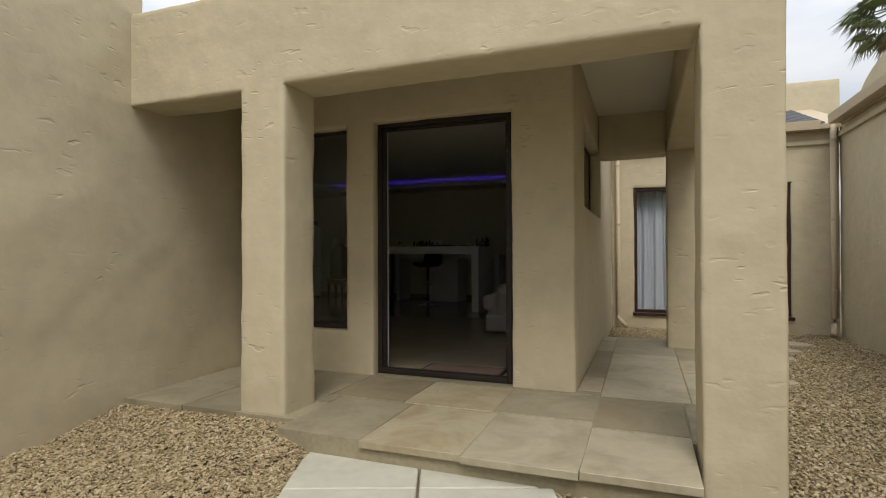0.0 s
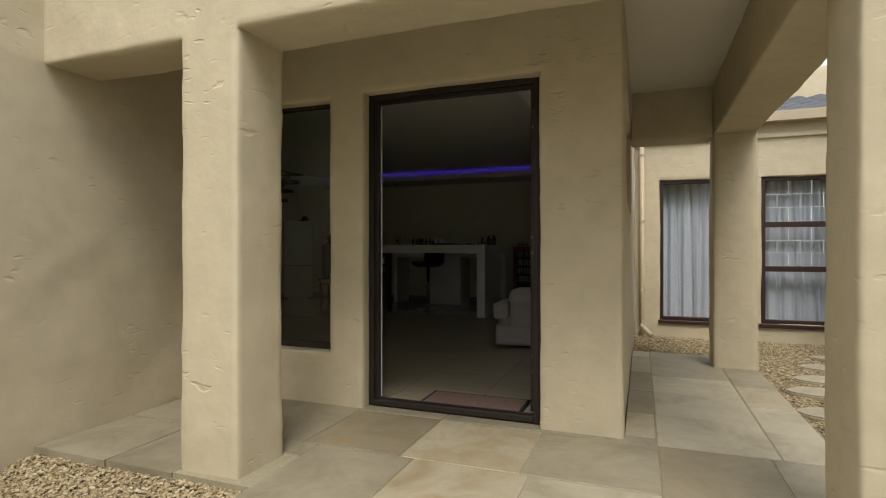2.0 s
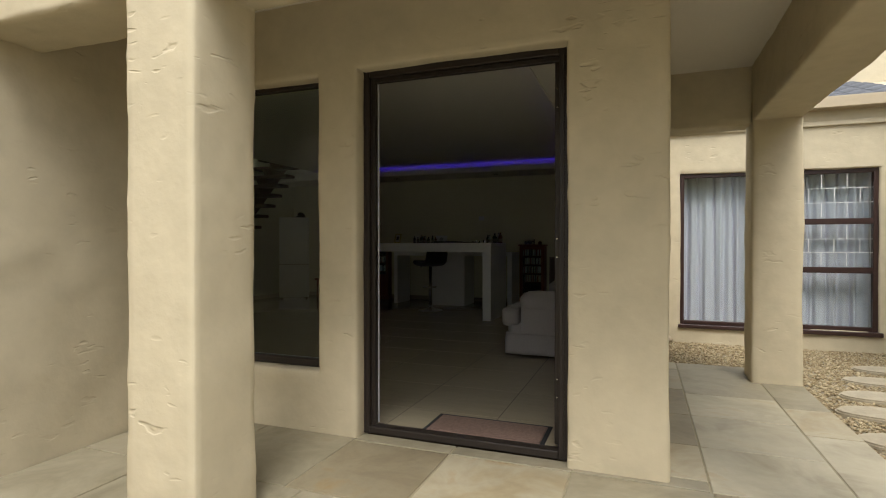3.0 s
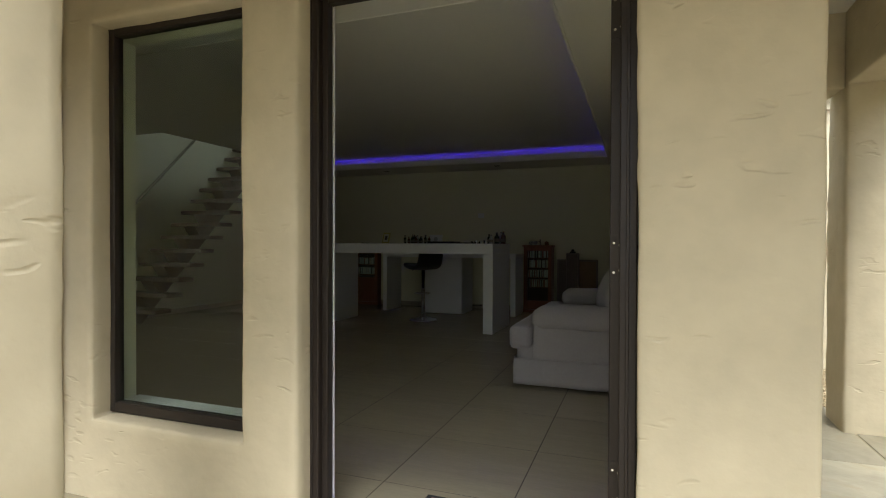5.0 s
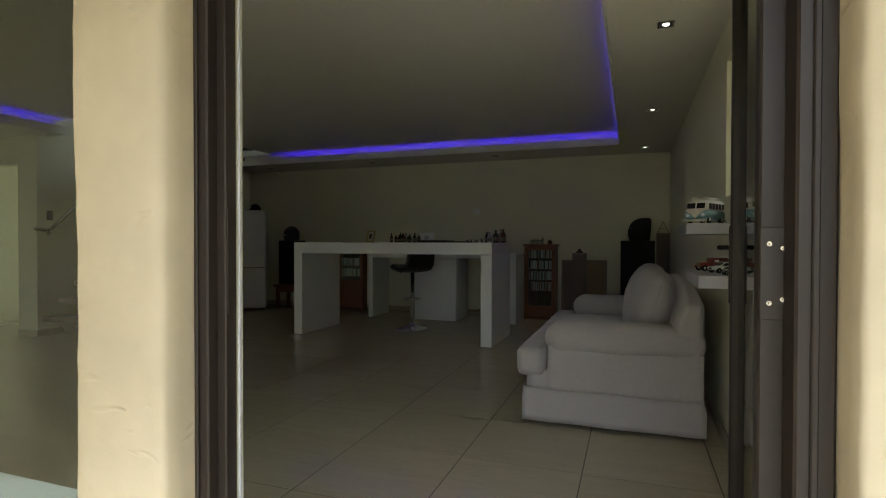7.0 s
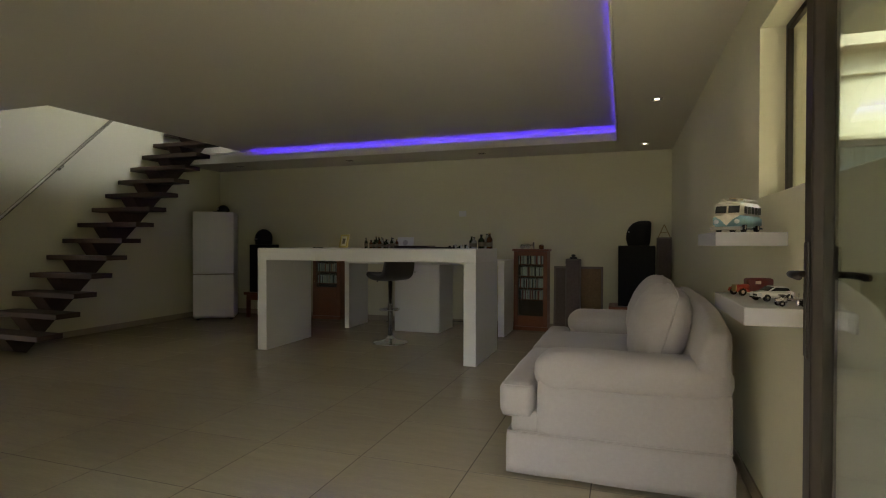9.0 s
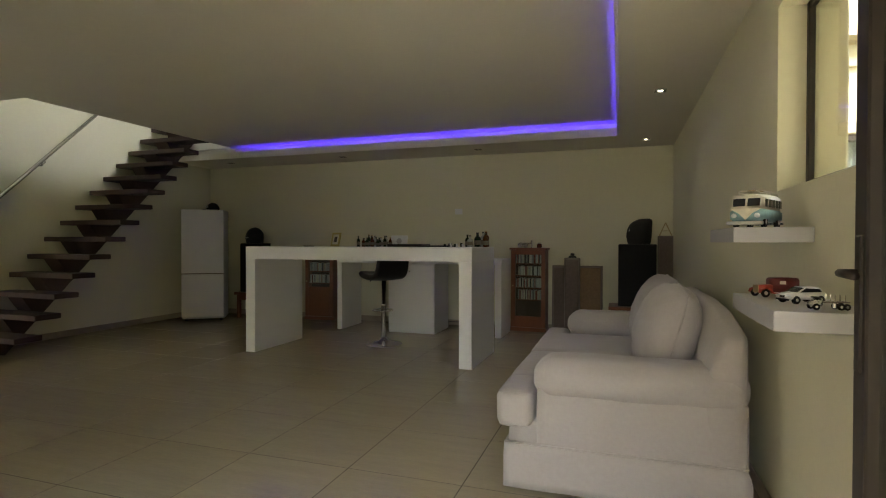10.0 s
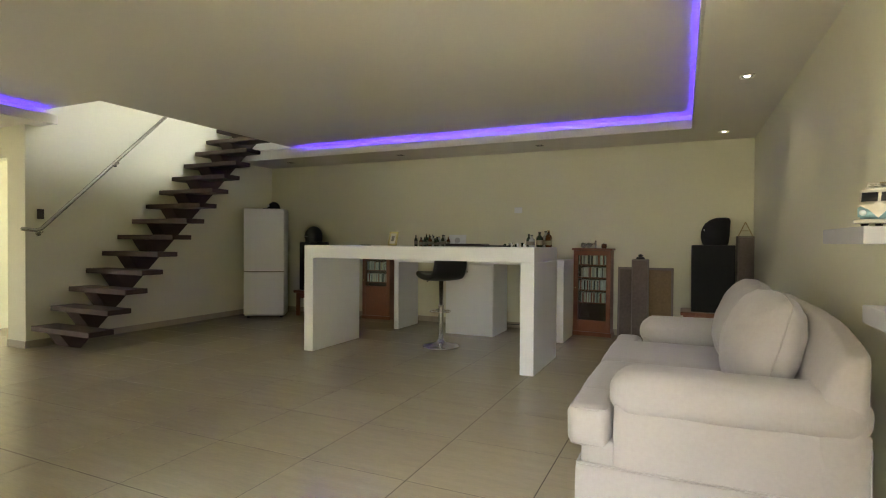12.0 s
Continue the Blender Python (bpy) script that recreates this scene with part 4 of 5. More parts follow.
# ---- sofa ----
def soft_box(x0, x1, y0, y1, z0, z1, r, bulge=(0, 0, 0), wrinkle=0.004, n=14, seed=0.0):
    """A padded block: rounded edges of radius r, faces bulging out, with shallow creases."""
    bm = bmesh.new()
    bmesh.ops.create_cube(bm, size=2.0)
    bmesh.ops.subdivide_edges(bm, edges=bm.edges, cuts=n, use_grid_fill=True)
    c = Vector(((x0 + x1) / 2, (y0 + y1) / 2, (z0 + z1) / 2))
    h = Vector(((x1 - x0) / 2, (y1 - y0) / 2, (z1 - z0) / 2))
    for v in bm.verts:
        u = v.co.copy()
        # gather lines near the edges, so that the rounding is smooth
        u = Vector([math.copysign(abs(a) ** 0.8, a) for a in u])
        p = Vector((u.x * h.x, u.y * h.y, u.z * h.z))
        inner = Vector([max(-h[k] + r, min(h[k] - r, p[k])) for k in range(3)])
        d = p - inner
        if d.length > 1e-6:
            p = inner + d.normalized() * r
        for k in range(3):
            if abs(u[k]) > 0.6:
                o = [q for q in range(3) if q != k]
                p[k] += math.copysign(bulge[k] * (1 - u[o[0]] ** 2) * (1 - u[o[1]] ** 2), u[k])
        w = c + p
        f = noise.noise(Vector((w.x * 5 + seed, w.y * 5, w.z * 9))) + 0.5 * noise.noise(Vector((w.x * 14, w.y * 14 + seed, w.z * 20)))
        v.co = w + (d.normalized() if d.length > 1e-6 else (u.normalized())) * wrinkle * f
    return bm


def add_piping(bm, pts, r=0.005):
    add_tube(bm, pts, r, 6)


sofa = thing("sofa", "cream slip-covered two-seat sofa with rolled arms and a skirt", "sofa", pose(0, 0, 0.008))
SY0, SY1 = 6.965, 8.985
part("seat_base", soft_box(-0.69, 0.32, SY0 + 0.03, SY1 - 0.03, 0.20, 0.34, 0.03, (0.01, 0, 0), 0.003, 12, 3), SOFA, sofa, smooth=True)
def skirt(y0, y1, x0, x1):
    """Hanging skirt round the base, slightly flared and waved at the hem."""
    bm = bmesh.new()
    loop = []
    n = 34
    for k in range(n):
        loop.append((x0 + (x1 - x0) * k / n, y0, 0, -1))
    for k in range(n):
        loop.append((x1, y0 + (y1 - y0) * k / n, 1, 0))
    for k in range(n):
        loop.append((x1 - (x1 - x0) * k / n, y1, 0, 1))
    for k in range(n):
        loop.append((x0, y1 - (y1 - y0) * k / n, -1, 0))
    rows = []
    for j in range(7):
        s = j / 6
        rows.append([bm.verts.new((x + nx * (0.022 * min(1, 4 * s) - 0.012 + 0.007 * s * noise.noise(Vector((x * 4, y * 4, 1)))), y + ny * (0.022 * min(1, 4 * s) - 0.012 + 0.008 * s * noise.noise(Vector((x * 4, y * 4, 5)))), 0.235 - 0.21 * s + 0.006 * s * noise.noise(Vector((x * 3, y * 3, 2))))) for x, y, nx, ny in loop])
    for a, b in zip(rows, rows[1:]):
        for k in range(len(loop)):
            q = (k + 1) % len(loop)
            bm.faces.new((a[k], a[q], b[q], b[k]))
    bmesh.ops.recalc_face_normals(bm, faces=bm.faces)
    return bm
sk = part("skirt", skirt(SY0, SY1, -0.70, 0.335), SOFA, sofa, smooth=True)
m = sk.modifiers.new("cloth", "SOLIDIFY")
m.thickness = 0.006
def welt(x0, x1, y0, y1, z, r, radius=0.004, n=6):
    """A cord round a padded block, on the turn of its rounded edge (z: the block's top or bottom, moved in by the turn)."""
    d = r * (1 - math.sqrt(0.5))
    q = r * math.sqrt(0.5)
    pts = []
    for cx, cy, a0 in ((x1 - r, y1 - r, 0), (x0 + r, y1 - r, 90), (x0 + r, y0 + r, 180), (x1 - r, y0 + r, 270)):
        for k in range(n + 1):
            a = math.radians(a0 + 90 * k / n)
            pts.append((cx + q * math.cos(a), cy + q * math.sin(a), z))
    bm = bmesh.new()
    add_tube(bm, pts + pts[:1], radius, 6, False)
    return bm


part("piping", welt(-0.699, 0.334, SY0 + 0.001, SY1 - 0.001, 0.232, 0.012), SOFA, sofa, smooth=True)


def arm(y0, y1, seed):
    """Rolled arm: an upright panel with a fat roll overhanging it."""
    a = part("arm", soft_box(-0.548, 0.332, y0 + 0.012, y1 - 0.012, 0.18, 0.50, 0.016, (0.004, 0.006, 0), 0.003, 16, seed), SOFA, sofa, smooth=True)
    part("roll", soft_box(-0.562, 0.338, y0 - 0.006, y1 + 0.004, 0.437, 0.637, 0.088, (0.012, 0.006, 0.004), 0.004, 20, seed + 5), SOFA, a, smooth=True)
    bm = bmesh.new()
    d = 0.016 * (1 - math.sqrt(0.5))
    side = y0 + 0.012 + d if seed < 5 else y1 - 0.012 - d
    add_tube(bm, [(0.332 - d, side, 0.03), (0.332 - d, side, 0.45)], 0.004, 6)
    part("piping", bm, SOFA, a, smooth=True)


arm(SY0, SY0 + 0.27, 1.0)
arm(SY1 - 0.27, SY1, 9.0)
bm = soft_box(0.13, 0.338, SY0 + 0.012, SY1 - 0.012, 0.20, 0.825, 0.06, (0.008, 0.008, 0.02), 0.005, 22, 4)
for v in bm.verts:
    # the front leans back, and the top edge dips towards both ends
    v.co.x += 0.10 * max(0.0, min(1.0, (v.co.z - 0.50) / 0.32)) * max(0.0, min(1.0, (0.33 - v.co.x) / 0.2))
    if v.co.z > 0.6:
        end = max(0.0, 1 - min(v.co.y - SY0, SY1 - v.co.y) / 0.45)
        v.co.z -= 0.035 * end * end * (v.co.z - 0.6) / 0.22 - 0.03 * (1 - end) * (v.co.z - 0.6) / 0.22
part("backrest", bm, SOFA, sofa, smooth=True)
bm = bmesh.new()
add_tube(bm, [(0.320, SY0 + 0.030, 0.60), (0.322, SY0 + 0.030, 0.74), (0.316, SY0 + 0.040, 0.775), (0.300, SY0 + 0.075, 0.796)], 0.004, 6)
part("piping", bm, SOFA, sofa, smooth=True)
MIDY = (SY0 + SY1) / 2
for k, (y0, y1) in enumerate(((SY0 + 0.275, MIDY - 0.004), (MIDY + 0.004, SY1 - 0.275))):
    cu = part("seat_cushion", soft_box(-0.745, 0.17, y0, y1, 0.292, 0.474, 0.045, (0.012, 0.002, 0.022), 0.004, 18, 20 + k), SOFA, sofa, smooth=True)
    ya, yb = (SY0 + 0.012, y0 + 0.09) if k == 0 else (y1 - 0.09, SY1 - 0.012)
    part("front_lobe", soft_box(-0.744, -0.566, ya, yb, 0.293, 0.473, 0.042, (0.004, 0.010, 0.006), 0.003, 16, 30 + k), SOFA, cu, smooth=True)
    d = 0.042 * (1 - math.sqrt(0.5))
    for z in (0.293 + d, 0.473 - d):
        part("piping", welt(-0.744, -0.566, ya, yb, z, 0.042, 0.0035), SOFA, cu, smooth=True)


def pillow(y, x, z, lean, turn, size, seed):
    """Loose puffed cushion with a seam round its edge and gathered corners."""
    t = tagged(new("back_pillow"), "plump loose cream cushion leaning on the sofa back", "cushion", "loose sofa cushions")
    t.matrix_world = pose(x, y, z, 0, lean, turn)
    bm = bmesh.new()
    n = 36
    for side in (1, -1):
        grid = []
        for i in range(n + 1):
            col = []
            for j in range(n + 1):
                a, b = -1 + 2 * i / n, -1 + 2 * j / n
                sy = a * size[0] * (1 - 0.12 * b * b)
                sz = b * size[1] * (1 - 0.14 * a * a)
                th = size[2] * ((1 - a * a) * (1 - b * b)) ** 0.42
                th += 0.008 * noise.noise(Vector((a * 3 + seed, b * 3, side))) * (1 - a * a) * (1 - b * b)
                # gathers that fan out from the corners
                near = max(0.0, 1 - math.hypot(1 - abs(a), 1 - abs(b)) / 0.75)
                th += 0.020 * math.sin(13 * math.atan2(1.02 - abs(a), 1.02 - abs(b)) + seed) * near * ((1 - a * a) * (1 - b * b)) ** 0.25
                col.append(bm.verts.new((side * th, sy, sz)))
            grid.append(col)
        for p, q in zip(grid, grid[1:]):
            for j in range(n):
                bm.faces.new((p[j], q[j], q[j + 1], p[j + 1]))
    bmesh.ops.remove_doubles(bm, verts=bm.verts, dist=0.0005)
    bmesh.ops.recalc_face_normals(bm, faces=bm.faces)
    part("cover", bm, SOFA, t, smooth=True)
    bm = bmesh.new()
    rim = []
    for k in range(81):
        s = k / 80 * 4
        e, f = int(s) % 4, s - int(s)
        a, b = ((-1 + 2 * f, -1), (1, -1 + 2 * f), (1 - 2 * f, 1), (-1, 1 - 2 * f))[e]
        rim.append((0, a * size[0] * (1 - 0.12 * b * b) * 1.002, b * size[1] * (1 - 0.14 * a * a) * 1.002))
    add_tube(bm, rim, 0.004, 6, False)
    part("piping", bm, SOFA, t, smooth=True)
    return t


pillow(7.595, 0.050, 0.715, 17, 3, (0.375, 0.255, 0.155), 1)
pillow(8.345, 0.050, 0.720, 17, -2, (0.37, 0.258, 0.155), 5)


# ---- wall shelves with model vehicles ----
def floating_shelf(y0, y1, z0, z1):
    s = thing("floating_shelf", "thick silver-grey floating wall shelf", "shelf", None, "floating wall shelves")
    part("board", box(0.20, 0.4475, y0, y1, z0, z1, 0.002, 1), SHELF, s)
    return s


floating_shelf(6.615, 7.12, 1.186, 1.240)
floating_shelf(6.088, 6.614, 0.952, 1.006)

BLUE = material("pale_blue_tin", (0.24, 0.41, 0.46), 0.45, vary=0.15, scale=30)
CREAM = material("cream_tin", (0.66, 0.62, 0.52), 0.45, vary=0.1, scale=30)
RED = material("red_tin", (0.36, 0.05, 0.025), 0.4, vary=0.15, scale=30)
MAROON = material("maroon_tin", (0.13, 0.022, 0.02), 0.4, vary=0.15, scale=30)
CARWHITE = material("white_car_paint", (0.72, 0.72, 0.72), 0.2, vary=0.02, coat=0.5)
TYRE = material("black_rubber", (0.015, 0.015, 0.015), 0.8)
DARKGLASS = material("dark_model_window", (0.02, 0.022, 0.025), 0.1)
LAMPGLASS = material("model_headlamp", (0.7, 0.75, 0.8), 0.1)


def wheel(parent, x, y, r, w, hub=CHROME, spoke=False):
    """Wheel of a model: axle along y."""
    bm = bmesh.new()
    add_lathe(bm, [(r * 0.62, -w / 2), (r * 0.95, -w / 2), (r, -w / 2 + 0.002), (r, w / 2 - 0.002), (r * 0.95, w / 2), (r * 0.62, w / 2)], 20)
    bmesh.ops.rotate(bm, verts=bm.verts, matrix=Matrix.Rotation(math.pi / 2, 3, "X"))
    bmesh.ops.translate(bm, verts=bm.verts, vec=(x, y, r))
    t = part("tyre", bm, TYRE, parent, smooth=False)
    bm = bmesh.new()
    add_lathe(bm, [(0, -w / 2 - 0.001), (r * 0.35, -w / 2 - 0.001), (r * 0.62, -w / 2 + 0.002), (r * 0.62, w / 2 - 0.002), (r * 0.35, w / 2 + 0.001), (0, w / 2 + 0.001)], 16)
    bmesh.ops.rotate(bm, verts=bm.verts, matrix=Matrix.Rotation(math.pi / 2, 3, "X"))
    bmesh.ops.translate(bm, verts=bm.verts, vec=(x, y, r))
    part("hub", bm, hub, t, smooth=False)


# camper van model: nose along -x, 0.25 long
van = thing("model_camper_van", "pale blue and cream tin model of a camper van", "model vehicle", pose(0.305, 6.765, 1.2402, 0, 0, 62))
def rounded_body(profile, w, bevel, mat, name, parent, label=""):
    bm = prism(profile, w, "y", -w / 2)
    bmesh.ops.bevel(bm, geom=list(bm.edges), offset=bevel, segments=3, affect="EDGES")
    return part(name, bm, mat, parent, label, True)
lower = rounded_body([(-0.125, 0.022), (0.125, 0.022), (0.125, 0.066), (-0.128, 0.066)], 0.108, 0.007, BLUE, "lower_body", van)
upper = rounded_body([(-0.124, 0.066), (0.124, 0.066), (0.118, 0.112), (0.108, 0.120), (-0.10, 0.120), (-0.112, 0.112)], 0.104, 0.008, CREAM, "upper_body", van)
for s in (-1, 1):
    for k in range(5):
        x = -0.088 + 0.042 * k
        part("window", box(x, x + 0.034, s * 0.0515 - 0.0015, s * 0.0515 + 0.0015, 0.074, 0.103, 0.001, 1), DARKGLASS, upper)
for y in (-0.024, 0.024):
    part("windscreen", prism([(-0.1245, 0.076), (-0.1215, 0.076), (-0.1135, 0.104), (-0.1165, 0.104)], 0.040, "y", y - 0.020), DARKGLASS, upper)
part("nose_panel", prism([(-0.050, 0.066), (0.050, 0.066), (0.022, 0.050), (0.0, 0.026), (-0.022, 0.050)], 0.003, "x", -0.1315), CREAM, lower)
badge = part("badge", lathe([(0, 0), (0.015, 0), (0.015, 0.003), (0.012, 0.003), (0.012, 0.002), (0, 0.002)], 20), CREAM, lower)
badge.matrix_basis = pose(-0.131, 0, 0.058, 0, -90, 0)
for y in (-0.038, 0.038):
    hl = part("headlight", lathe([(0, 0), (0.009, 0), (0.009, 0.004), (0.005, 0.007), (0, 0.008)], 16), LAMPGLASS, lower)
    hl.matrix_basis = pose(-0.127, y, 0.042, 0, -90, 0)
part("bumper", box(-0.145, -0.130, -0.060, 0.060, 0.008, 0.022, 0.004, 2), DULLSTEEL, van)
part("bumper", box(0.127, 0.136, -0.056, 0.056, 0.013, 0.022, 0.003, 2), CHROME, van)
bm = bmesh.new()
for y in (-0.04, -0.02, 0.0, 0.02, 0.04):
    add_tube(bm, [(-0.06, y, 0.131), (0.09, y, 0.131)], 0.0018, 6)
for x in (-0.06, 0.015, 0.09):
    add_tube(bm, [(x, -0.045, 0.119), (x, -0.043, 0.136), (x, 0.043, 0.136), (x, 0.045, 0.119)], 0.002, 6)
part("roof_rack", bm, CREAM, van)
part("board", prism([(-0.07, -0.012), (0.0, -0.022), (0.08, -0.012), (0.085, 0.0), (0.08, 0.012), (0.0, 0.022), (-0.07, 0.012), (-0.08, 0.0)], 0.004, "z", 0.133), BRASS, van)
for x in (-0.078, 0.080):
    for y in (-0.046, 0.046):
        wheel(van, x, y, 0.020, 0.014, CREAM)

# old red delivery van
old = thing("model_delivery_van", "red and maroon tin model of an old delivery van", "model vehicle", pose(0.305, 6.515, 1.0062, 0, 0, 24) @ Matrix.Scale(0.68, 4))
rounded_body([(-0.02, 0.025), (0.105, 0.025), (0.105, 0.085), (0.095, 0.092), (-0.015, 0.092), (-0.022, 0.085)], 0.070, 0.004, MAROON, "body", old)
rounded_body([(-0.095, 0.025), (-0.022, 0.025), (-0.022, 0.060), (-0.095, 0.056)], 0.046, 0.004, RED, "bonnet", old)
part("radiator", box(-0.100, -0.0955, -0.02, 0.02, 0.022, 0.058, 0.002, 1), BRASS, old)
part("sign", box(0.0, 0.03, -0.0375, -0.0355, 0.062, 0.078), CREAM, old, "small cream sign")
for s in (-1, 1):
    part("mudguard", prism([(-0.105, 0.022), (-0.098, 0.04), (-0.075, 0.047), (-0.05, 0.040), (-0.035, 0.022), (0.105, 0.022), (0.105, 0.018), (-0.04, 0.018), (-0.055, 0.036), (-0.075, 0.042), (-0.095, 0.035)], 0.018, "y", s * 0.036 - 0.009), RED, old)
for x in (-0.075, 0.07):
    for y in (-0.037, 0.037):
        wheel(old, x, y, 0.021, 0.010, CREAM)

# white off-road car
suv = thing("model_off_road_car", "white die-cast model of an off-road car", "model vehicle", pose(0.328, 6.325, 1.0062, 0, 0, 28) @ Matrix.Scale(0.72, 4))
bd = rounded_body([(-0.088, 0.016), (0.088, 0.016), (0.09, 0.038), (0.082, 0.046), (-0.04, 0.046), (-0.086, 0.038)], 0.074, 0.005, CARWHITE, "body", suv)
rounded_body([(-0.045, 0.045), (0.080, 0.045), (0.062, 0.064), (0.03, 0.069), (-0.008, 0.068)], 0.064, 0.005, CARWHITE, "roof", suv)
for s in (-1, 1):
    part("window", prism([(-0.034, 0.0465), (0.066, 0.0465), (0.054, 0.060), (-0.008, 0.063)], 0.002, "y", s * 0.032 - 0.001), DARKGLASS, suv)
    hl = part("headlight", box(-0.0895, -0.080, s * 0.026 - 0.009, s * 0.026 + 0.009, 0.031, 0.037, 0.002, 1), LAMPGLASS, suv)
part("windscreen", prism([(-0.0455, 0.0475), (-0.0425, 0.0475), (-0.0115, 0.0655), (-0.0145, 0.0655)], 0.054, "y", -0.027), DARKGLASS, suv)
for y in (-0.0065, 0.0065):
    part("grille", box(-0.091, -0.087, y - 0.005, y + 0.005, 0.025, 0.034, 0.001, 1), BLACK, suv)
part("bumper", box(-0.0925, -0.083, -0.034, 0.034, 0.014, 0.021, 0.003, 1), BLACK, suv)
for x in (-0.056, 0.056):
    for y in (-0.034, 0.034):
        wheel(suv, x, y, 0.0165, 0.013, CHROME)

# chrome truck with stakes
lorry = thing("model_truck", "polished metal model of a flatbed truck with upright stakes", "model vehicle", pose(0.345, 6.165, 1.0062, 0, 0, 10) @ Matrix.Scale(0.54, 4))
rounded_body([(-0.085, 0.018), (-0.035, 0.018), (-0.035, 0.052), (-0.045, 0.056), (-0.062, 0.054), (-0.068, 0.040), (-0.085, 0.038)], 0.052, 0.004, CHROME, "cab", lorry)
part("roof", box(-0.066, -0.034, -0.027, 0.027, 0.0575, 0.063, 0.002, 1), BLACK, lorry)
part("bed", box(-0.03, 0.085, -0.028, 0.028, 0.036, 0.041, 0.001, 1), GREY, lorry)
part("tank", lathe([(0, -0.012), (0.010, -0.012), (0.010, 0.012), (0, 0.012)], 14, (0.02, -0.018, 0.022)), CHROME, lorry)
for x in (0.0, 0.022, 0.044, 0.066):
    for y in (-0.024, 0.024):
        bm = bmesh.new()
        add_tube(bm, [(x, y, 0.041), (x, y, 0.074)], 0.002, 6)
        part("stake", bm, CHROME, lorry)
for x in (-0.066, 0.045, 0.072):
    for y in (-0.026, 0.026):
        wheel(lorry, x, y, 0.016, 0.012, CHROME)


# ---- things on the bar ----
def on_bar(u, v):
    """Place on the bar's top from its own corner."""
    return bar.matrix_world @ Vector((u, v, BH + 0.0005))


GREENGLASS = material("dark_green_bottle", (0.02, 0.035, 0.018), 0.08, spec=0.6)
AMBER = material("amber_bottle", (0.10, 0.035, 0.012), 0.08, spec=0.6)
CLEAR = material("clear_bottle", (0.42, 0.43, 0.40), 0.08, spec=0.6)
LABELC = material("paper_label", (0.20, 0.17, 0.12), 0.7, vary=0.3, scale=60)
def bottle(u, v, h, r, mat, cap_mat=BLACK, label=""):
    b = thing("bottle", label or "small dark glass bottle standing on the bar", "bottle", Matrix.Translation(on_bar(u, v)), "bottles on the bar")
    part("glass", lathe([(0, 0), (r, 0), (r, h * 0.55), (r * 0.85, h * 0.66), (r * 0.38, h * 0.76), (r * 0.36, h * 0.92), (0, h * 0.92)], 14), mat, b, smooth=True)
    part("cap", lathe([(0, h * 0.92), (r * 0.42, h * 0.92), (r * 0.42, h), (0, h)], 12), cap_mat, b)
    part("label", lathe([(r * 1.01, h * 0.15), (r * 1.012, h * 0.16), (r * 1.012, h * 0.45), (r * 1.01, h * 0.46)], 14), LABELC, b)


for k in range(15):
    bottle(1.13 + 0.020 * k, (0.40, 0.52, 0.64)[k % 3] + random.uniform(-0.02, 0.02), random.uniform(0.075, 0.135), random.uniform(0.017, 0.023), random.choice((GREENGLASS, AMBER, GREENGLASS, CLEAR)), random.choice((BLACK, BRASS, BLACK)))
bottle(2.34, 0.55, 0.12, 0.03, CLEAR, BLACK, "clear glass bottle with a dark stopper on the bar")
bottle(2.40, 0.62, 0.15, 0.035, GREENGLASS, BLACK, "dark green bottle on the bar")
bottle(2.47, 0.70, 0.17, 0.034, AMBER, BRASS, "amber spirit bottle on the bar")
bottle(2.43, 0.74, 0.16, 0.03, CLEAR, BLACK, "clear spirit bottle on the bar")
bottle(2.28, 0.66, 0.13, 0.026, GREENGLASS, BLACK, "dark green bottle on the bar")
bottle(2.49, 0.60, 0.14, 0.028, AMBER, BLACK, "amber spirit bottle on the bar")
for k in range(7):
    g = thing("shot_glass", "small metal-rimmed shot glass on the bar", "glass", Matrix.Translation(on_bar(2.10 + 0.032 * k, 0.45 + 0.05 * (k % 2))), "shot glasses on the bar")
    part("cup", lathe([(0, 0), (0.011, 0), (0.014, 0.03 + 0.006 * (k % 3)), (0.012, 0.03), (0.009, 0.006), (0, 0.006)], 12), random.choice((CHROME, GREENGLASS, CHROME)), g)
tray = thing("tray", "flat dark serving tray lying on the bar", "tray", bar.matrix_world @ pose(1.66, 0.55, BH + 0.0005))
part("board", box(-0.19, 0.19, -0.12, 0.12, 0.0, 0.012, 0.003, 1), BLACK, tray)
part("rim", box(-0.195, 0.195, -0.125, -0.12, 0.0, 0.028, 0.002, 1), BLACK, tray)
part("rim", box(-0.195, 0.195, 0.12, 0.125, 0.0, 0.028, 0.002, 1), BLACK, tray)
tray2 = thing("folder", "flat dark folder lying on the bar", "folder", bar.matrix_world @ pose(1.98, 0.52, BH + 0.0005, 0, 0, 6))
part("cover", box(-0.17, 0.17, -0.11, 0.11, 0.0, 0.016, 0.003, 1), BLACK, tray2)
part("clasp", box(-0.15, -0.09, -0.06, 0.06, 0.016, 0.024, 0.003, 1), GREY, tray2)
photo = thing("photo_frame", "yellow-gold photo frame standing on the bar", "photo frame", bar.matrix_world @ pose(0.72, 0.62, BH + 0.0005, -14, 0, -14))
for a in ((-0.065, 0.065, 0, 0.022), (-0.065, 0.065, 0.138, 0.16), (-0.065, -0.043, 0.022, 0.138), (0.043, 0.065, 0.022, 0.138)):
    part("border", box(a[0], a[1], -0.009, 0.009, a[2], a[3], 0.003, 1), BRASSY := material("gold_frame", (0.48, 0.42, 0.14), 0.4, vary=0.1), photo)
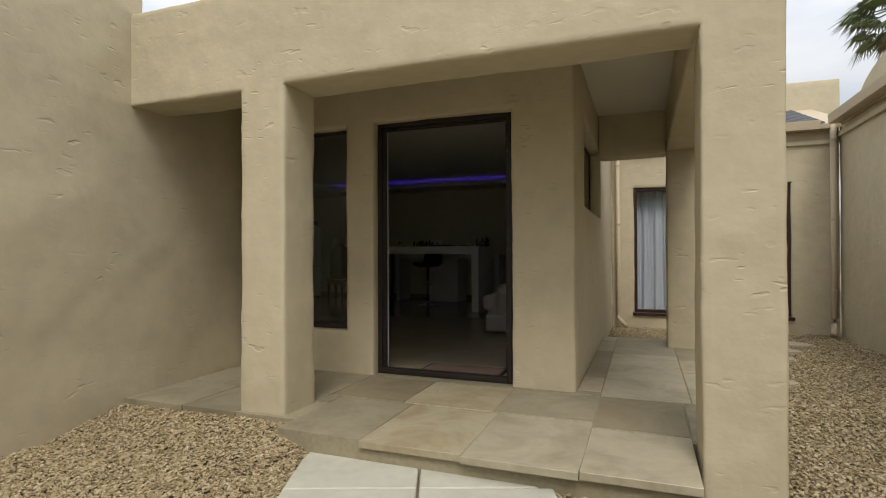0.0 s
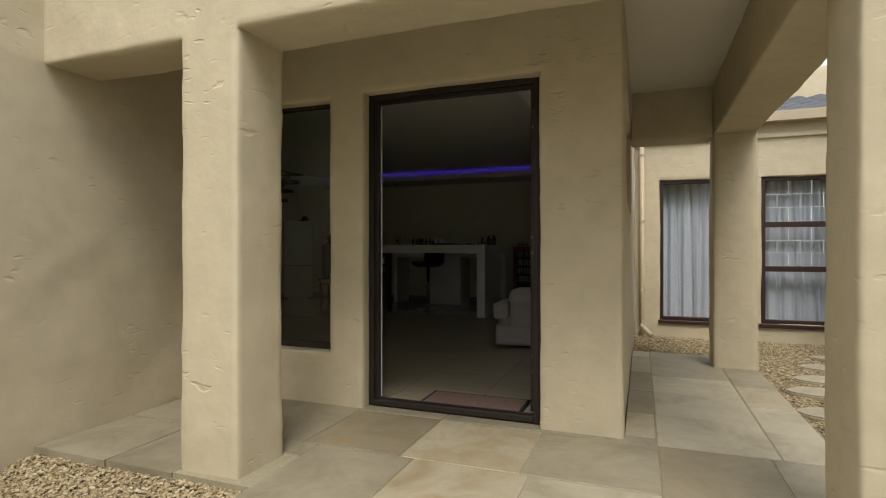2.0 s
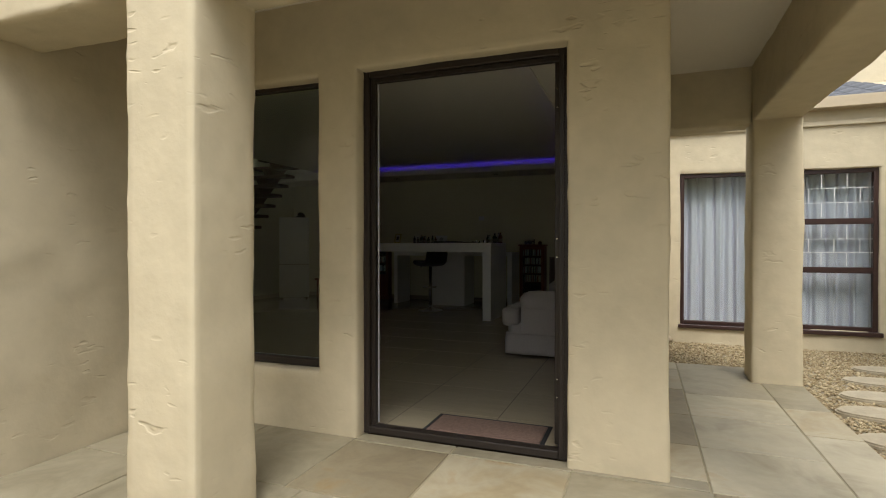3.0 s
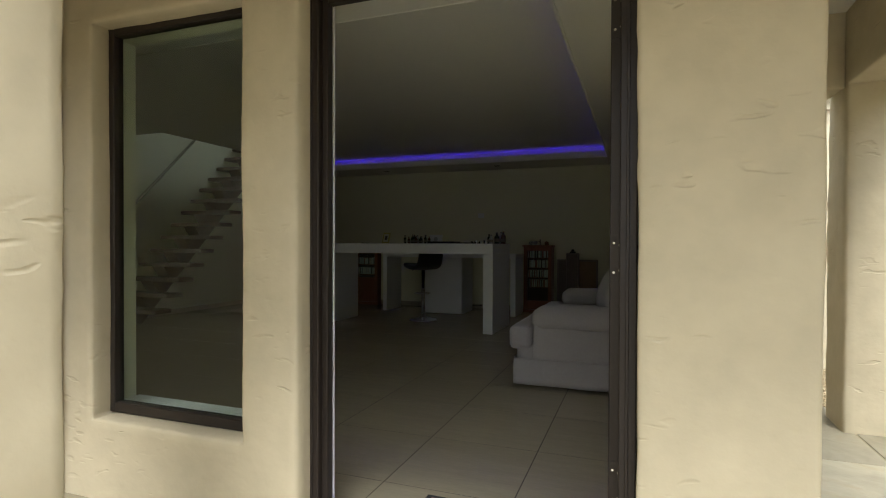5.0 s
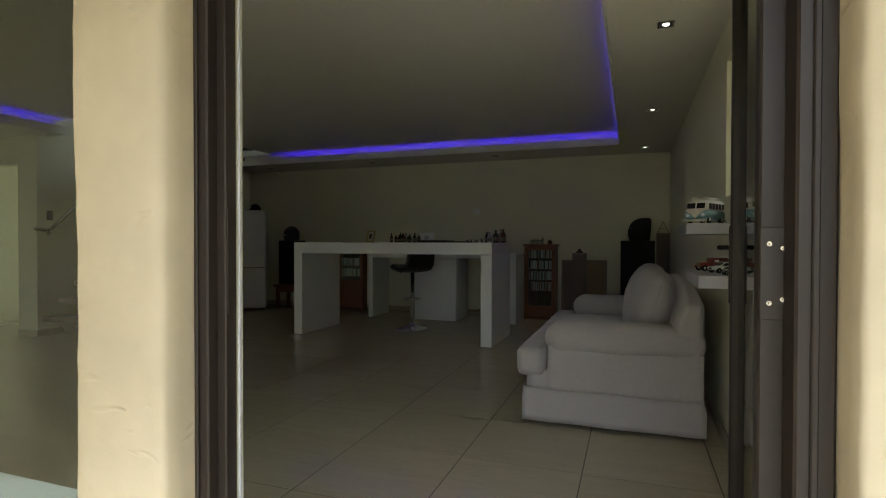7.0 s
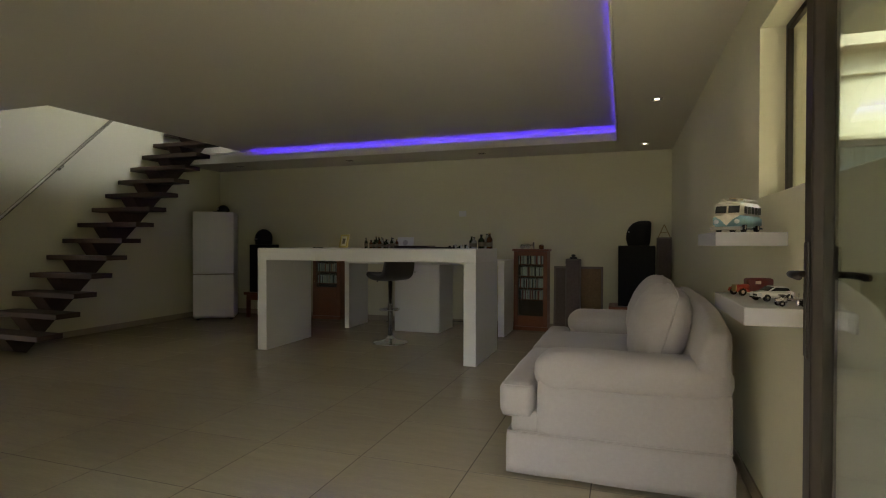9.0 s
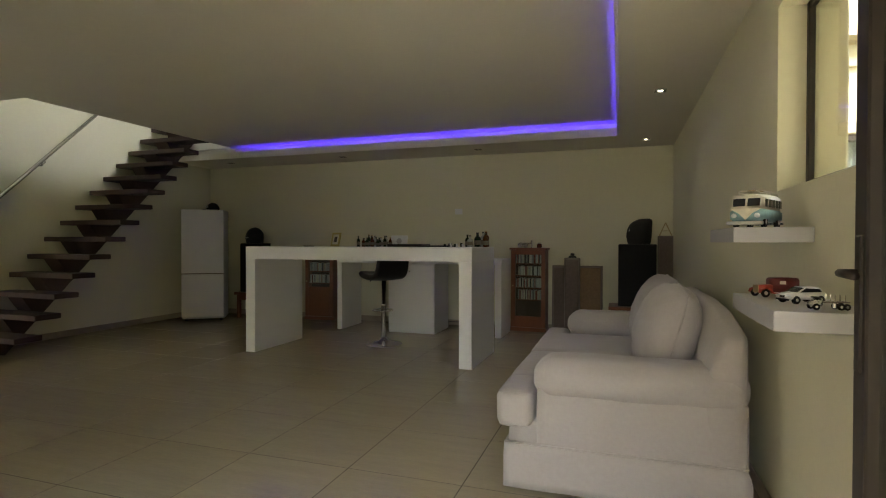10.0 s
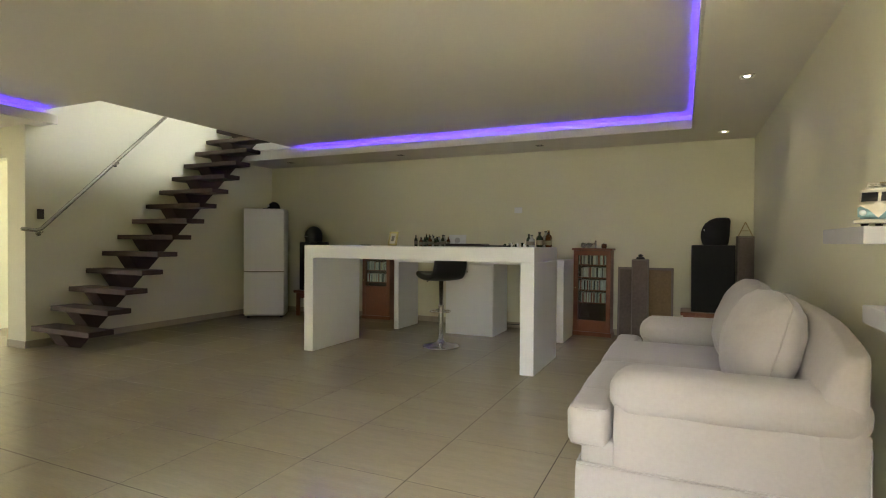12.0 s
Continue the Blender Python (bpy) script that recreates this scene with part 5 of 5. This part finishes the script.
part("mount", box(-0.043, 0.043, -0.003, 0.004, 0.022, 0.138), material("cream_mount", (0.7, 0.68, 0.55), 0.7), photo)
part("picture", box(-0.022, 0.022, -0.005, -0.0035, 0.048, 0.112), material("dark_photo", (0.08, 0.07, 0.055), 0.4, vary=0.5, scale=40), photo)
part("strut", box(-0.01, 0.01, 0.009, 0.05, 0.0, 0.008), BLACK, photo)
card = thing("greeting_card", "pale grey card with a faint round print on the bar", "card", bar.matrix_world @ pose(1.47, 0.72, BH + 0.0005, -10, 0, 0))
part("sheet", box(-0.10, 0.10, -0.003, 0.003, 0.0, 0.125, 0.001, 1), FRIDGE, card)
disc = part("print", lathe([(0, 0), (0.032, 0), (0.032, 0.0012), (0, 0.0012)], 20), SHELF, card)
disc.matrix_basis = pose(0.0, -0.0032, 0.062, 90, 0, 0)
for k in range(2):
    cst = thing("coaster", "thin dark coaster lying on the bar", "coaster", Matrix.Translation(on_bar(0.42 + 0.07 * k, 0.5)))
    part("disc", lathe([(0, 0), (0.028, 0), (0.028, 0.007), (0, 0.007)], 14), BLACK, cst)
# on the disc cabinet: a small chrome bottle rack and a glass
rack = thing("chrome_ornament", "small chrome model cannon on the disc cabinet", "ornament", pose(-1.40, 11.60, 1.1145))
bm = bmesh.new()
add_tube(bm, [(-0.08, 0, 0.045), (0.09, 0, 0.06)], [0.018, 0.010], 12)
part("barrel", bm, CHROME, rack, smooth=True)
for x in (-0.05, 0.02):
    part("wheel", prism([(x + 0.035 * math.cos(a), 0.036 + 0.035 * math.sin(a)) for a in [2 * math.pi * k / 14 for k in range(14)]], 0.008, "y", -0.035), CHROME, rack)
part("post", box(0.085, 0.105, -0.01, 0.01, 0.0, 0.10, 0.003, 1), CHROME, rack)
jar = thing("glass_jar", "small dark glass jar on the disc cabinet", "jar", pose(-1.20, 11.60, 1.1145))
part("body", lathe([(0, 0), (0.028, 0), (0.034, 0.02), (0.032, 0.05), (0.02, 0.055), (0, 0.055)], 14), AMBER, jar, smooth=True)
part("lid", lathe([(0, 0.055), (0.022, 0.055), (0.022, 0.068), (0, 0.068)], 14), CHROME, jar)
# socket and cable on the back wall
soc = thing("wall_socket", "white double wall socket by the floor", "socket", pose(-2.15, BACK - 0.0005, 0.30))
part("plate", box(-0.07, 0.07, -0.010, 0.0, -0.045, 0.045, 0.003, 1), FRIDGE, soc)
soc2 = thing("wall_socket", "white wall plate on the back wall", "socket", pose(-2.35, BACK - 0.0005, 1.62))
part("plate", box(-0.055, 0.055, -0.010, 0.0, -0.04, 0.04, 0.003, 1), FRIDGE, soc2)
cab = thing("cable", "loose black cable along the skirting", "cable")
bm = bmesh.new()
add_tube(bm, [(-3.5, 11.55, 0.012), (-3.2, 11.6, 0.015), (-2.9, 11.58, 0.06), (-2.3, 11.6, 0.07), (-2.15, 11.66, 0.26)], 0.005, 6)
part("wire", bm, BLACK, cab, smooth=True)
plate = thing("light_switch", "small white switch plate beside the lower wall shelf", "light switch", pose(0.4475, 6.030, 0.983))
part("plate", box(-0.010, 0.0, -0.052, 0.052, -0.028, 0.028, 0.003, 1), FRIDGE, plate)
part("rocker", box(-0.013, -0.010, -0.014, 0.014, -0.012, 0.012, 0.001, 1), WHITE, plate)
# door mat
mat_m = material("red_brown_door_mat", (0.20, 0.13, 0.10), 0.95, vary=0.45, scale=60, fine=220, bump=0.004, bump_scale=200)
dm = thing("door_mat", "reddish brown door mat with a dark rubber edge", "door mat", pose(-0.29, 4.86, 0.008))
part("carpet", box(-0.335, 0.335, -0.145, 0.145, 0.0, 0.014, 0.004, 1), mat_m, dm)
for a in ((-0.36, 0.36, -0.17, -0.145), (-0.36, 0.36, 0.145, 0.17), (-0.36, -0.335, -0.145, 0.145), (0.335, 0.36, -0.145, 0.145)):
    part("edge", box(a[0], a[1], a[2], a[3], 0.0, 0.010, 0.003, 1), TYRE, dm)

# ---- garden: gravel, stepping stones, roofs, pipes, palm ----
def gravel_material():
    m = material("garden_gravel", (0.36, 0.312, 0.22), 0.85, vary=0.12, scale=40, fine=160)
    n, l = m.node_tree.nodes, m.node_tree.links
    b = n["Principled BSDF"]
    src = b.inputs["Base Color"].links[0].from_socket
    geo = n.new("ShaderNodeNewGeometry")
    ramp = n.new("ShaderNodeValToRGB")
    el = ramp.color_ramp.elements
    el[0].position, el[0].color = 0.0, (0.50, 0.42, 0.30, 1)
    el[1].position, el[1].color = 1.0, (1.25, 1.22, 1.12, 1)
    for p, c in ((0.25, (0.72, 0.62, 0.46, 1)), (0.5, (0.9, 0.82, 0.66, 1)), (0.75, (1.02, 0.95, 0.78, 1))):
        e = el.new(p)
        e.color = c
    mul = n.new("ShaderNodeVectorMath")
    mul.operation = "MULTIPLY"
    l.new(geo.outputs["Random Per Island"], ramp.inputs["Fac"])
    l.new(src, mul.inputs[0])
    l.new(ramp.outputs["Color"], mul.inputs[1])
    l.new(mul.outputs["Vector"], b.inputs["Base Color"])
    return m


GRAVEL = gravel_material()
rng = np.random.default_rng(4)
ICO = bmesh.new()
bmesh.ops.create_icosphere(ICO, subdivisions=1, radius=1.0)
ico_v = np.array([v.co[:] for v in ICO.verts])
ico_f = np.array([[v.index for v in f.verts] for f in ICO.faces])
ICO.free()


def pebbles(name, x0, x1, y0, y1, count, size, label, avoid=()):
    """Angular chips lying on the bed, all in one mesh."""
    p = np.column_stack([rng.uniform(x0, x1, count), rng.uniform(y0, y1, count)])
    keep = np.ones(count, bool)
    for a in avoid:
        keep &= ~((p[:, 0] > a[0]) & (p[:, 0] < a[1]) & (p[:, 1] > a[2]) & (p[:, 1] < a[3]))
    p = p[keep]
    n = len(p)
    s = size * rng.uniform(0.55, 1.3, (n, 1)) * np.column_stack([rng.uniform(0.8, 1.3, n), rng.uniform(0.55, 0.9, n), rng.uniform(0.3, 0.55, n)])
    jitter = 1 + rng.uniform(-0.22, 0.22, (n, len(ico_v), 1))
    v = ico_v[None] * jitter * s[:, None, :]
    ax, ay, az = rng.uniform(-0.5, 0.5, n), rng.uniform(-0.5, 0.5, n), rng.uniform(0, 6.28, n)
    def rot(v, a, i, j):
        c, sn = np.cos(a)[:, None], np.sin(a)[:, None]
        q = v.copy()
        q[:, :, i] = c * v[:, :, i] - sn * v[:, :, j]
        q[:, :, j] = sn * v[:, :, i] + c * v[:, :, j]
        return q
    v = rot(rot(rot(v, ax, 1, 2), ay, 0, 2), az, 0, 1)
    base = np.array([bed_height(a, b) for a, b in p])
    centre = np.column_stack([p, base + 0.006 + rng.uniform(0, 0.012, n)])
    v = (v + centre[:, None, :]).reshape(-1, 3)
    f = (ico_f[None] + (np.arange(n) * len(ico_v))[:, None, None]).reshape(-1, 3)
    me = bpy.data.meshes.new(name)
    me.from_pydata(v.tolist(), [], f.tolist())
    me.materials.append(GRAVEL)
    ob = new(name, me)
    return tagged(ob, label, "gravel", kind="stuff")


pebbles("gravel", -2.30, -0.42, 1.2, 3.32, 30000, 0.0115, "loose pale brown gravel chips beside the porch", ((-1.31, -0.97, 3.3, 3.7),))
pebbles("gravel", -0.95, 1.5, 2.9, 3.30, 3600, 0.0125, "loose pale brown gravel chips at the foot of the porch", ((-0.73, 0.71, 0, 3.24),))
pebbles("gravel", 0.72, 3.66, 1.6, 4.6, 30000, 0.0115, "loose pale brown gravel chips along the porch", ((0.7, 1.78, 3.1, 4.7),))
pebbles("gravel", 1.75, 3.66, 4.6, 9.24, 24000, 0.0128, "loose pale brown gravel chips in the side court")
pebbles("gravel", 0.70, 1.76, 7.26, 9.24, 5200, 0.0145, "loose pale brown gravel chips in front of the bedroom window")

STEP = material("stepping_stone", (0.33, 0.285, 0.20), 0.8, vary=0.2, scale=5, fine=30, bump=0.006, bump_scale=20)
for k, (x, y, a) in enumerate(((2.12, 5.88, 4), (2.20, 6.52, -3), (2.36, 7.03, 5), (2.55, 7.60, 0), (2.80, 8.15, -6))):
    bm = prism([((0.29 + 0.03 * noise.noise(Vector((math.cos(q), math.sin(q), k)))) * math.cos(q), (0.165 + 0.02 * noise.noise(Vector((math.sin(q), k, 1)))) * math.sin(q)) for q in [2 * math.pi * i / 26 for i in range(26)]], 0.05, "z", 0.0)
    bmesh.ops.bevel(bm, geom=[e for e in bm.edges if abs(e.verts[0].co.z - e.verts[1].co.z) < 1e-5 and e.verts[0].co.z > 0.02], offset=0.012, segments=2, affect="EDGES")
    st = mesh_object("stepping_stone", bm, STEP)
    st.matrix_world = pose(x, y, -0.155, 0, 0, a)
    tagged(st, "oval sandstone stepping stone sunk in gravel", "stepping stone", "stepping stones")


def gutter(name, axis, a, b, w, z):
    """A square-lipped gutter with its fascia."""
    g = thing(name, "beige painted gutter along the eaves", "gutter", kind="structure")
    prof = [(w[0], z), (w[1], z), (w[1], z + 0.11), (w[1] - 0.012, z + 0.11), (w[1] - 0.012, z + 0.012), (w[0] + 0.012, z + 0.012), (w[0] + 0.012, z + 0.12), (w[0] - 0.008, z + 0.12), (w[0] - 0.008, z + 0.10)]
    if axis == "x":
        part("trough", prism(prof, b - a, "x", a), GUTTER, g)
        part("fascia", box(a, b, w[1] + 0.001, w[1] + 0.025, z - 0.02, z + 0.14), GUTTER, g)
    else:
        part("trough", prism(prof, b - a, "y", a), GUTTER, g)
        part("fascia", box(w[1] + 0.001, w[1] + 0.025, a, b, z - 0.02, z + 0.14), GUTTER, g)
    return g


gutter("trim_gutter_north", "x", 0.75, 3.42, (9.09, 9.22), 2.69)
gutter("trim_gutter_east", "y", -4.5, 9.05, (3.50, 3.64), 2.74)
mould = mesh_object("trim_eaves", box(0.70, 3.67, 9.215, 9.253, 2.50, 2.56, 0.01, 2), STUCCO)
tagged(mould, "plaster moulding under the eaves", "trim", kind="structure")
mould2 = mesh_object("trim_eaves_east", box(3.64, 3.679, -4.5, 9.2, 2.58, 2.65, 0.01, 2), STUCCO)
tagged(mould2, "plaster moulding under the east eaves", "trim", kind="structure")


def downpipe(x, y, z1, shoe, r=0.033):
    p = thing("downpipe", "beige painted rainwater pipe with a kicked shoe", "downpipe")
    bm = bmesh.new()
    add_tube(bm, [(x, y, z1), (x, y, 0.12), (x, y, 0.02), (x + shoe[0] * 0.5, y + shoe[1] * 0.5, -0.05), (x + shoe[0], y + shoe[1], -0.10)], r, 12)
    part("pipe", bm, GUTTER, p, smooth=True)
    for z in (0.5, 1.45, z1 - 0.2):
        part("clip", lathe([(r, z - 0.015), (r + 0.006, z - 0.015), (r + 0.006, z + 0.015), (r, z + 0.015)], 14, (x, y, 0)), GUTTER, p)
downpipe(0.79, 9.19, 2.56, (0.12, -0.12))
downpipe(3.58, 9.15, 2.74, (-0.06, -0.16), 0.04)
downpipe(-2.235, 4.44, 2.54, (0.05, -0.02), 0.03)

# tiled roof of the bedroom wing, laid tile by tile
roof = thing("roof_wing", "charcoal concrete roof tiles on the bedroom wing", "roof", kind="structure")
def roll_tile():
    bm = bmesh.new()
    cols = []
    for i in range(9):
        u = i / 8
        h = 0.028 * math.sin(u * math.pi) ** 2 if u < 0.62 else 0.012 * math.sin((u - 0.62) / 0.38 * math.pi) * -1
        cols.append([bm.verts.new((0.30 * u, 0.0, h)), bm.verts.new((0.30 * u, 0.36, h)), bm.verts.new((0.30 * u, 0.0, h - 0.016))])
    for a, b in zip(cols, cols[1:]):
        bm.faces.new((a[0], b[0], b[1], a[1]))
        bm.faces.new((a[2], b[2], b[0], a[0]))
    me = bpy.data.meshes.new("roof_tile")
    bm.to_mesh(me)
    bm.free()
    me.materials.append(ROOF)
    for p in me.polygons:
        p.use_smooth = True
    return me
random_tone(ROOF, 0.15)
rt = roll_tile()
for r in range(6):
    for c in range(10):
        t = new("roof_tile", rt)
        t.matrix_world = pose(0.62 + 0.285 * c, 9.13 + 0.29 * r, 2.79 + 0.10 * r, 18, 0, 0)
        t.parent = roof
deck = part("deck", prism([(9.13, 2.765), (11.0, 3.40), (11.0, 3.34), (9.13, 2.70)], 3.2, "x", 0.6), GUTTER, roof)
# rounded parapet behind the east gutter
pts = [(9.6, 2.86)] + [(7.6 + 2.0 * math.cos(a), 2.86 + 0.72 * math.sin(a) ** 0.7) for a in [math.pi * k / 24 for k in range(1, 12)]] + [(7.4, 3.58), (-5.0, 3.58), (-5.0, 2.86)]
dome = prism(pts, 0.25, "x", 3.98)
par = mesh_object("wall_parapet_east", dome, STUCCO)
tagged(par, "rounded beige stucco parapet over the east wing", "wall", kind="structure")

# fan palm beyond the roofs
FROND = material("palm_frond", (0.13, 0.17, 0.07), 0.55, vary=0.35, scale=6)
DRYFROND = material("dry_palm_frond", (0.22, 0.17, 0.09), 0.8, vary=0.3)
BARK = material("palm_bark", (0.14, 0.10, 0.07), 0.9, vary=0.35, scale=8, bump=0.02, bump_scale=20)
palm = thing("palm_tree", "tall fan palm with a dense green crown", "palm tree", pose(8.2, 18.9, -0.32))
bm = bmesh.new()
PH = 8.15
add_tube(bm, [(0.05 * math.sin(k * 0.7), 0, PH * k / 12) for k in range(13)], [0.26 - 0.008 * k for k in range(13)], 14)
part("trunk", bm, BARK, palm, smooth=True)
def frond(bm, az, el, length, blade):
    """A stalk with a fan of narrow folded leaflets."""
    d = Vector((math.cos(az) * math.cos(el), math.sin(az) * math.cos(el), math.sin(el)))
    side = d.cross(Vector((0, 0, 1))).normalized()
    up = side.cross(d)
    root = Vector((0, 0, PH))
    hub = root + d * length + Vector((0, 0, -0.10 * length * length))
    add_tube(bm, [root, root + d * length * 0.5, hub], [0.035, 0.025, 0.015], 5)
    n = 26
    for k in range(n):
        a = math.radians(-115 + 230 * k / (n - 1))
        ray = (d * math.cos(a) + side * math.sin(a)).normalized()
        L = blade * (0.72 + 0.28 * math.cos(a * 0.8)) * random.uniform(0.9, 1.08)
        droop = Vector((0, 0, -0.25 * L * random.uniform(0.6, 1.5)))
        w = side * math.cos(a) - d * math.sin(a)
        p0, p1, p2 = hub, hub + ray * L * 0.55 + up * 0.05, hub + ray * L + droop
        v = [bm.verts.new(p0 - w * 0.008), bm.verts.new(p0 + w * 0.008), bm.verts.new(p1 + w * 0.035), bm.verts.new(p2), bm.verts.new(p1 - w * 0.035)]
        bm.faces.new((v[0], v[1], v[2], v[4]))
        bm.faces.new((v[4], v[2], v[3]))
bm = bmesh.new()
for k in range(46):
    frond(bm, k * 2.4, math.radians(72 - 2.3 * k + random.uniform(-8, 8)), random.uniform(0.85, 1.2), random.uniform(0.62, 0.85))
part("crown", bm, FROND, palm)
bm = bmesh.new()
for k in range(14):
    frond(bm, k * 2.4 + 1, math.radians(-50 + random.uniform(-18, 10)), random.uniform(0.7, 1.0), random.uniform(0.6, 0.8))
part("dead_fronds", bm, DRYFROND, palm, "dry brown hanging fronds")

# ---- floors, laid piece by piece ----
floor = mesh_object("floor", box(-8.4, 0.448, 4.655, BACK, -0.06, 0.0068), GROUT)
tagged(floor, "beige porcelain floor tiles with dark joints", "floor", kind="structure")
TS = 0.618
tile_meshes = {}
def piece_mesh(sx, sy, h, mat, key, bev=0.0025):
    k = (round(sx, 3), round(sy, 3), key)
    if k not in tile_meshes:
        bm = bmesh.new()
        lo = [bm.verts.new((x * sx / 2, y * sy / 2, 0.0)) for x, y in ((-1, -1), (1, -1), (1, 1), (-1, 1))]
        mi = [bm.verts.new((x * sx / 2, y * sy / 2, h - bev)) for x, y in ((-1, -1), (1, -1), (1, 1), (-1, 1))]
        hi = [bm.verts.new((x * (sx / 2 - bev), y * (sy / 2 - bev), h)) for x, y in ((-1, -1), (1, -1), (1, 1), (-1, 1))]
        bm.faces.new(hi)
        for i in range(4):
            j = (i + 1) % 4
            bm.faces.new((lo[i], lo[j], mi[j], mi[i]))
            bm.faces.new((mi[i], mi[j], hi[j], hi[i]))
        me = bpy.data.meshes.new(key)
        bm.to_mesh(me)
        bm.free()
        me.materials.append(mat)
        tile_meshes[k] = me
    return tile_meshes[k]
for i in range(-11, 5):
    for j in range(-5, 9):
        x0, x1 = -2.137 + TS * i, -2.137 + TS * (i + 1)
        y0, y1 = 6.948 + TS * j, 6.948 + TS * (j + 1)
        x0, x1, y0, y1 = max(x0, -8.4), min(x1, 0.447), max(y0, 4.656), min(y1, BACK)
        if x1 - x0 < 0.03 or y1 - y0 < 0.03:
            continue
        t = new("tile", piece_mesh(x1 - x0 - 0.006, y1 - y0 - 0.006, 0.008, TILE, "tile", 0.0002))
        t.location = ((x0 + x1) / 2, (y0 + y1) / 2, 0.0)
        t.parent = floor

# porch: stone slabs on a mortar bed, joints almost flush
porch = mesh_object("porch_floor", box(-0.845, 1.395, 3.112, 4.57, -0.30, -0.005), CONCRETE)
tagged(porch, "weathered sandstone porch slabs on a mortar bed", "porch", kind="structure")
porch_left = mesh_object("porch_floor_corner", box(-2.295, -0.85, 3.285, 4.57, -0.30, -0.005), CONCRETE)
tagged(porch_left, "weathered grey-green sandstone slabs in the porch corner", "porch", kind="structure")
porch2 = mesh_object("porch_passage", box(0.70, 1.74, 4.575, 7.25, -0.30, -0.005), CONCRETE)
tagged(porch2, "weathered sandstone slabs along the side of the house", "porch", kind="structure")
porch3 = mesh_object("porch_floor_side", box(1.40, 1.74, 3.67, 4.57, -0.30, -0.005), CONCRETE)
tagged(porch3, "weathered sandstone slabs beside the porch column", "porch", kind="structure")
def stone(parent, x0, x1, y0, y1, mat, skew=0.0):
    thick = 0.038
    t = new("slab", piece_mesh(x1 - x0 - 0.005, y1 - y0 - 0.005, thick, mat, mat.name, 0.0025))
    t.location = ((x0 + x1) / 2, (y0 + y1) / 2, -thick + random.uniform(-0.0015, 0.0015))
    t.rotation_euler = (random.uniform(-0.002, 0.002), random.uniform(-0.002, 0.002), skew + random.uniform(-0.003, 0.003))
    t.parent = parent
for slab in ((-0.86, -0.30, 3.11, 3.84, GREYSTONE), (-0.96, -0.385, 3.845, 4.462, BROWNSTONE), (-0.30, 0.29, 3.085, 3.84, OCHRESTONE), (-0.38, 0.245, 3.845, 4.462, OCHRESTONE),
             (0.29, 0.872, 3.065, 3.84, PALESTONE), (0.25, 0.872, 3.845, 4.462, GREYSTONE), (0.872, 1.40, 3.08, 3.752, PALESTONE), (0.872, 1.40, 3.757, 4.462, BROWNSTONE),
             (-0.96, -0.385, 4.467, 4.58, GREYSTONE), (-0.38, 0.25, 4.467, 4.58, GREYSTONE), (0.25, 0.86, 4.467, 4.575, GREYSTONE)):
    stone(porch, *slab)
for slab in ((-2.29, -1.76, 3.265, 3.84, GREYSTONE), (-1.755, -1.315, 3.27, 3.84, GREYSTONE), (-1.31, -0.865, 3.67, 3.84, GREYSTONE), (-2.29, -1.58, 3.845, 4.495, GREYSTONE), (-1.575, -0.965, 3.845, 4.495, GREYSTONE)):
    stone(porch_left, *slab)
for slab in ((1.405, 1.75, 3.70, 4.462, GREYSTONE),):
    stone(porch3, *slab)
for x0, x1, ys, mats in ((0.695, 0.862, (4.58, 5.05, 5.62, 6.26, 6.98, 7.26), (OCHRESTONE, BROWNSTONE, BROWNSTONE, GREYSTONE, PALESTONE)),
                         (0.867, 1.455, (4.467, 5.04, 5.62, 6.17, 7.26), (PALESTONE, PALESTONE, PALESTONE, GREYSTONE)),
                         (1.46, 1.75, (4.467, 5.45, 6.0, 6.70), (PALESTONE, OCHRESTONE, GREYSTONE))):
    for y0, y1, mat in zip(ys, ys[1:], mats):
        stone(porch2, x0, x1, y0, y1, mat)
# garden path of paired slabs, laid askew to the porch
path = mesh_object("pavement", box(-0.60, 0.60, -6.0, 0.42, -0.15, -0.035), CONCRETE)
path.matrix_world = pose(0.134, 2.90, -0.125, 0, 0, 21)
tagged(path, "pale stone path of paired slabs up to the porch", "path", kind="structure")
for k in range(9):
    y0 = -0.62 * k
    y1 = y0 + 0.615
    for x0, x1 in ((-0.655, -0.005), (0.005, 0.655)):
        t = new("slab", piece_mesh(x1 - x0 - 0.004, y1 - y0 - 0.006, 0.045, PAVE, "paving", 0.006))
        t.location = ((x0 + x1) / 2, (y0 + y1) / 2, -0.034)
        t.parent = path
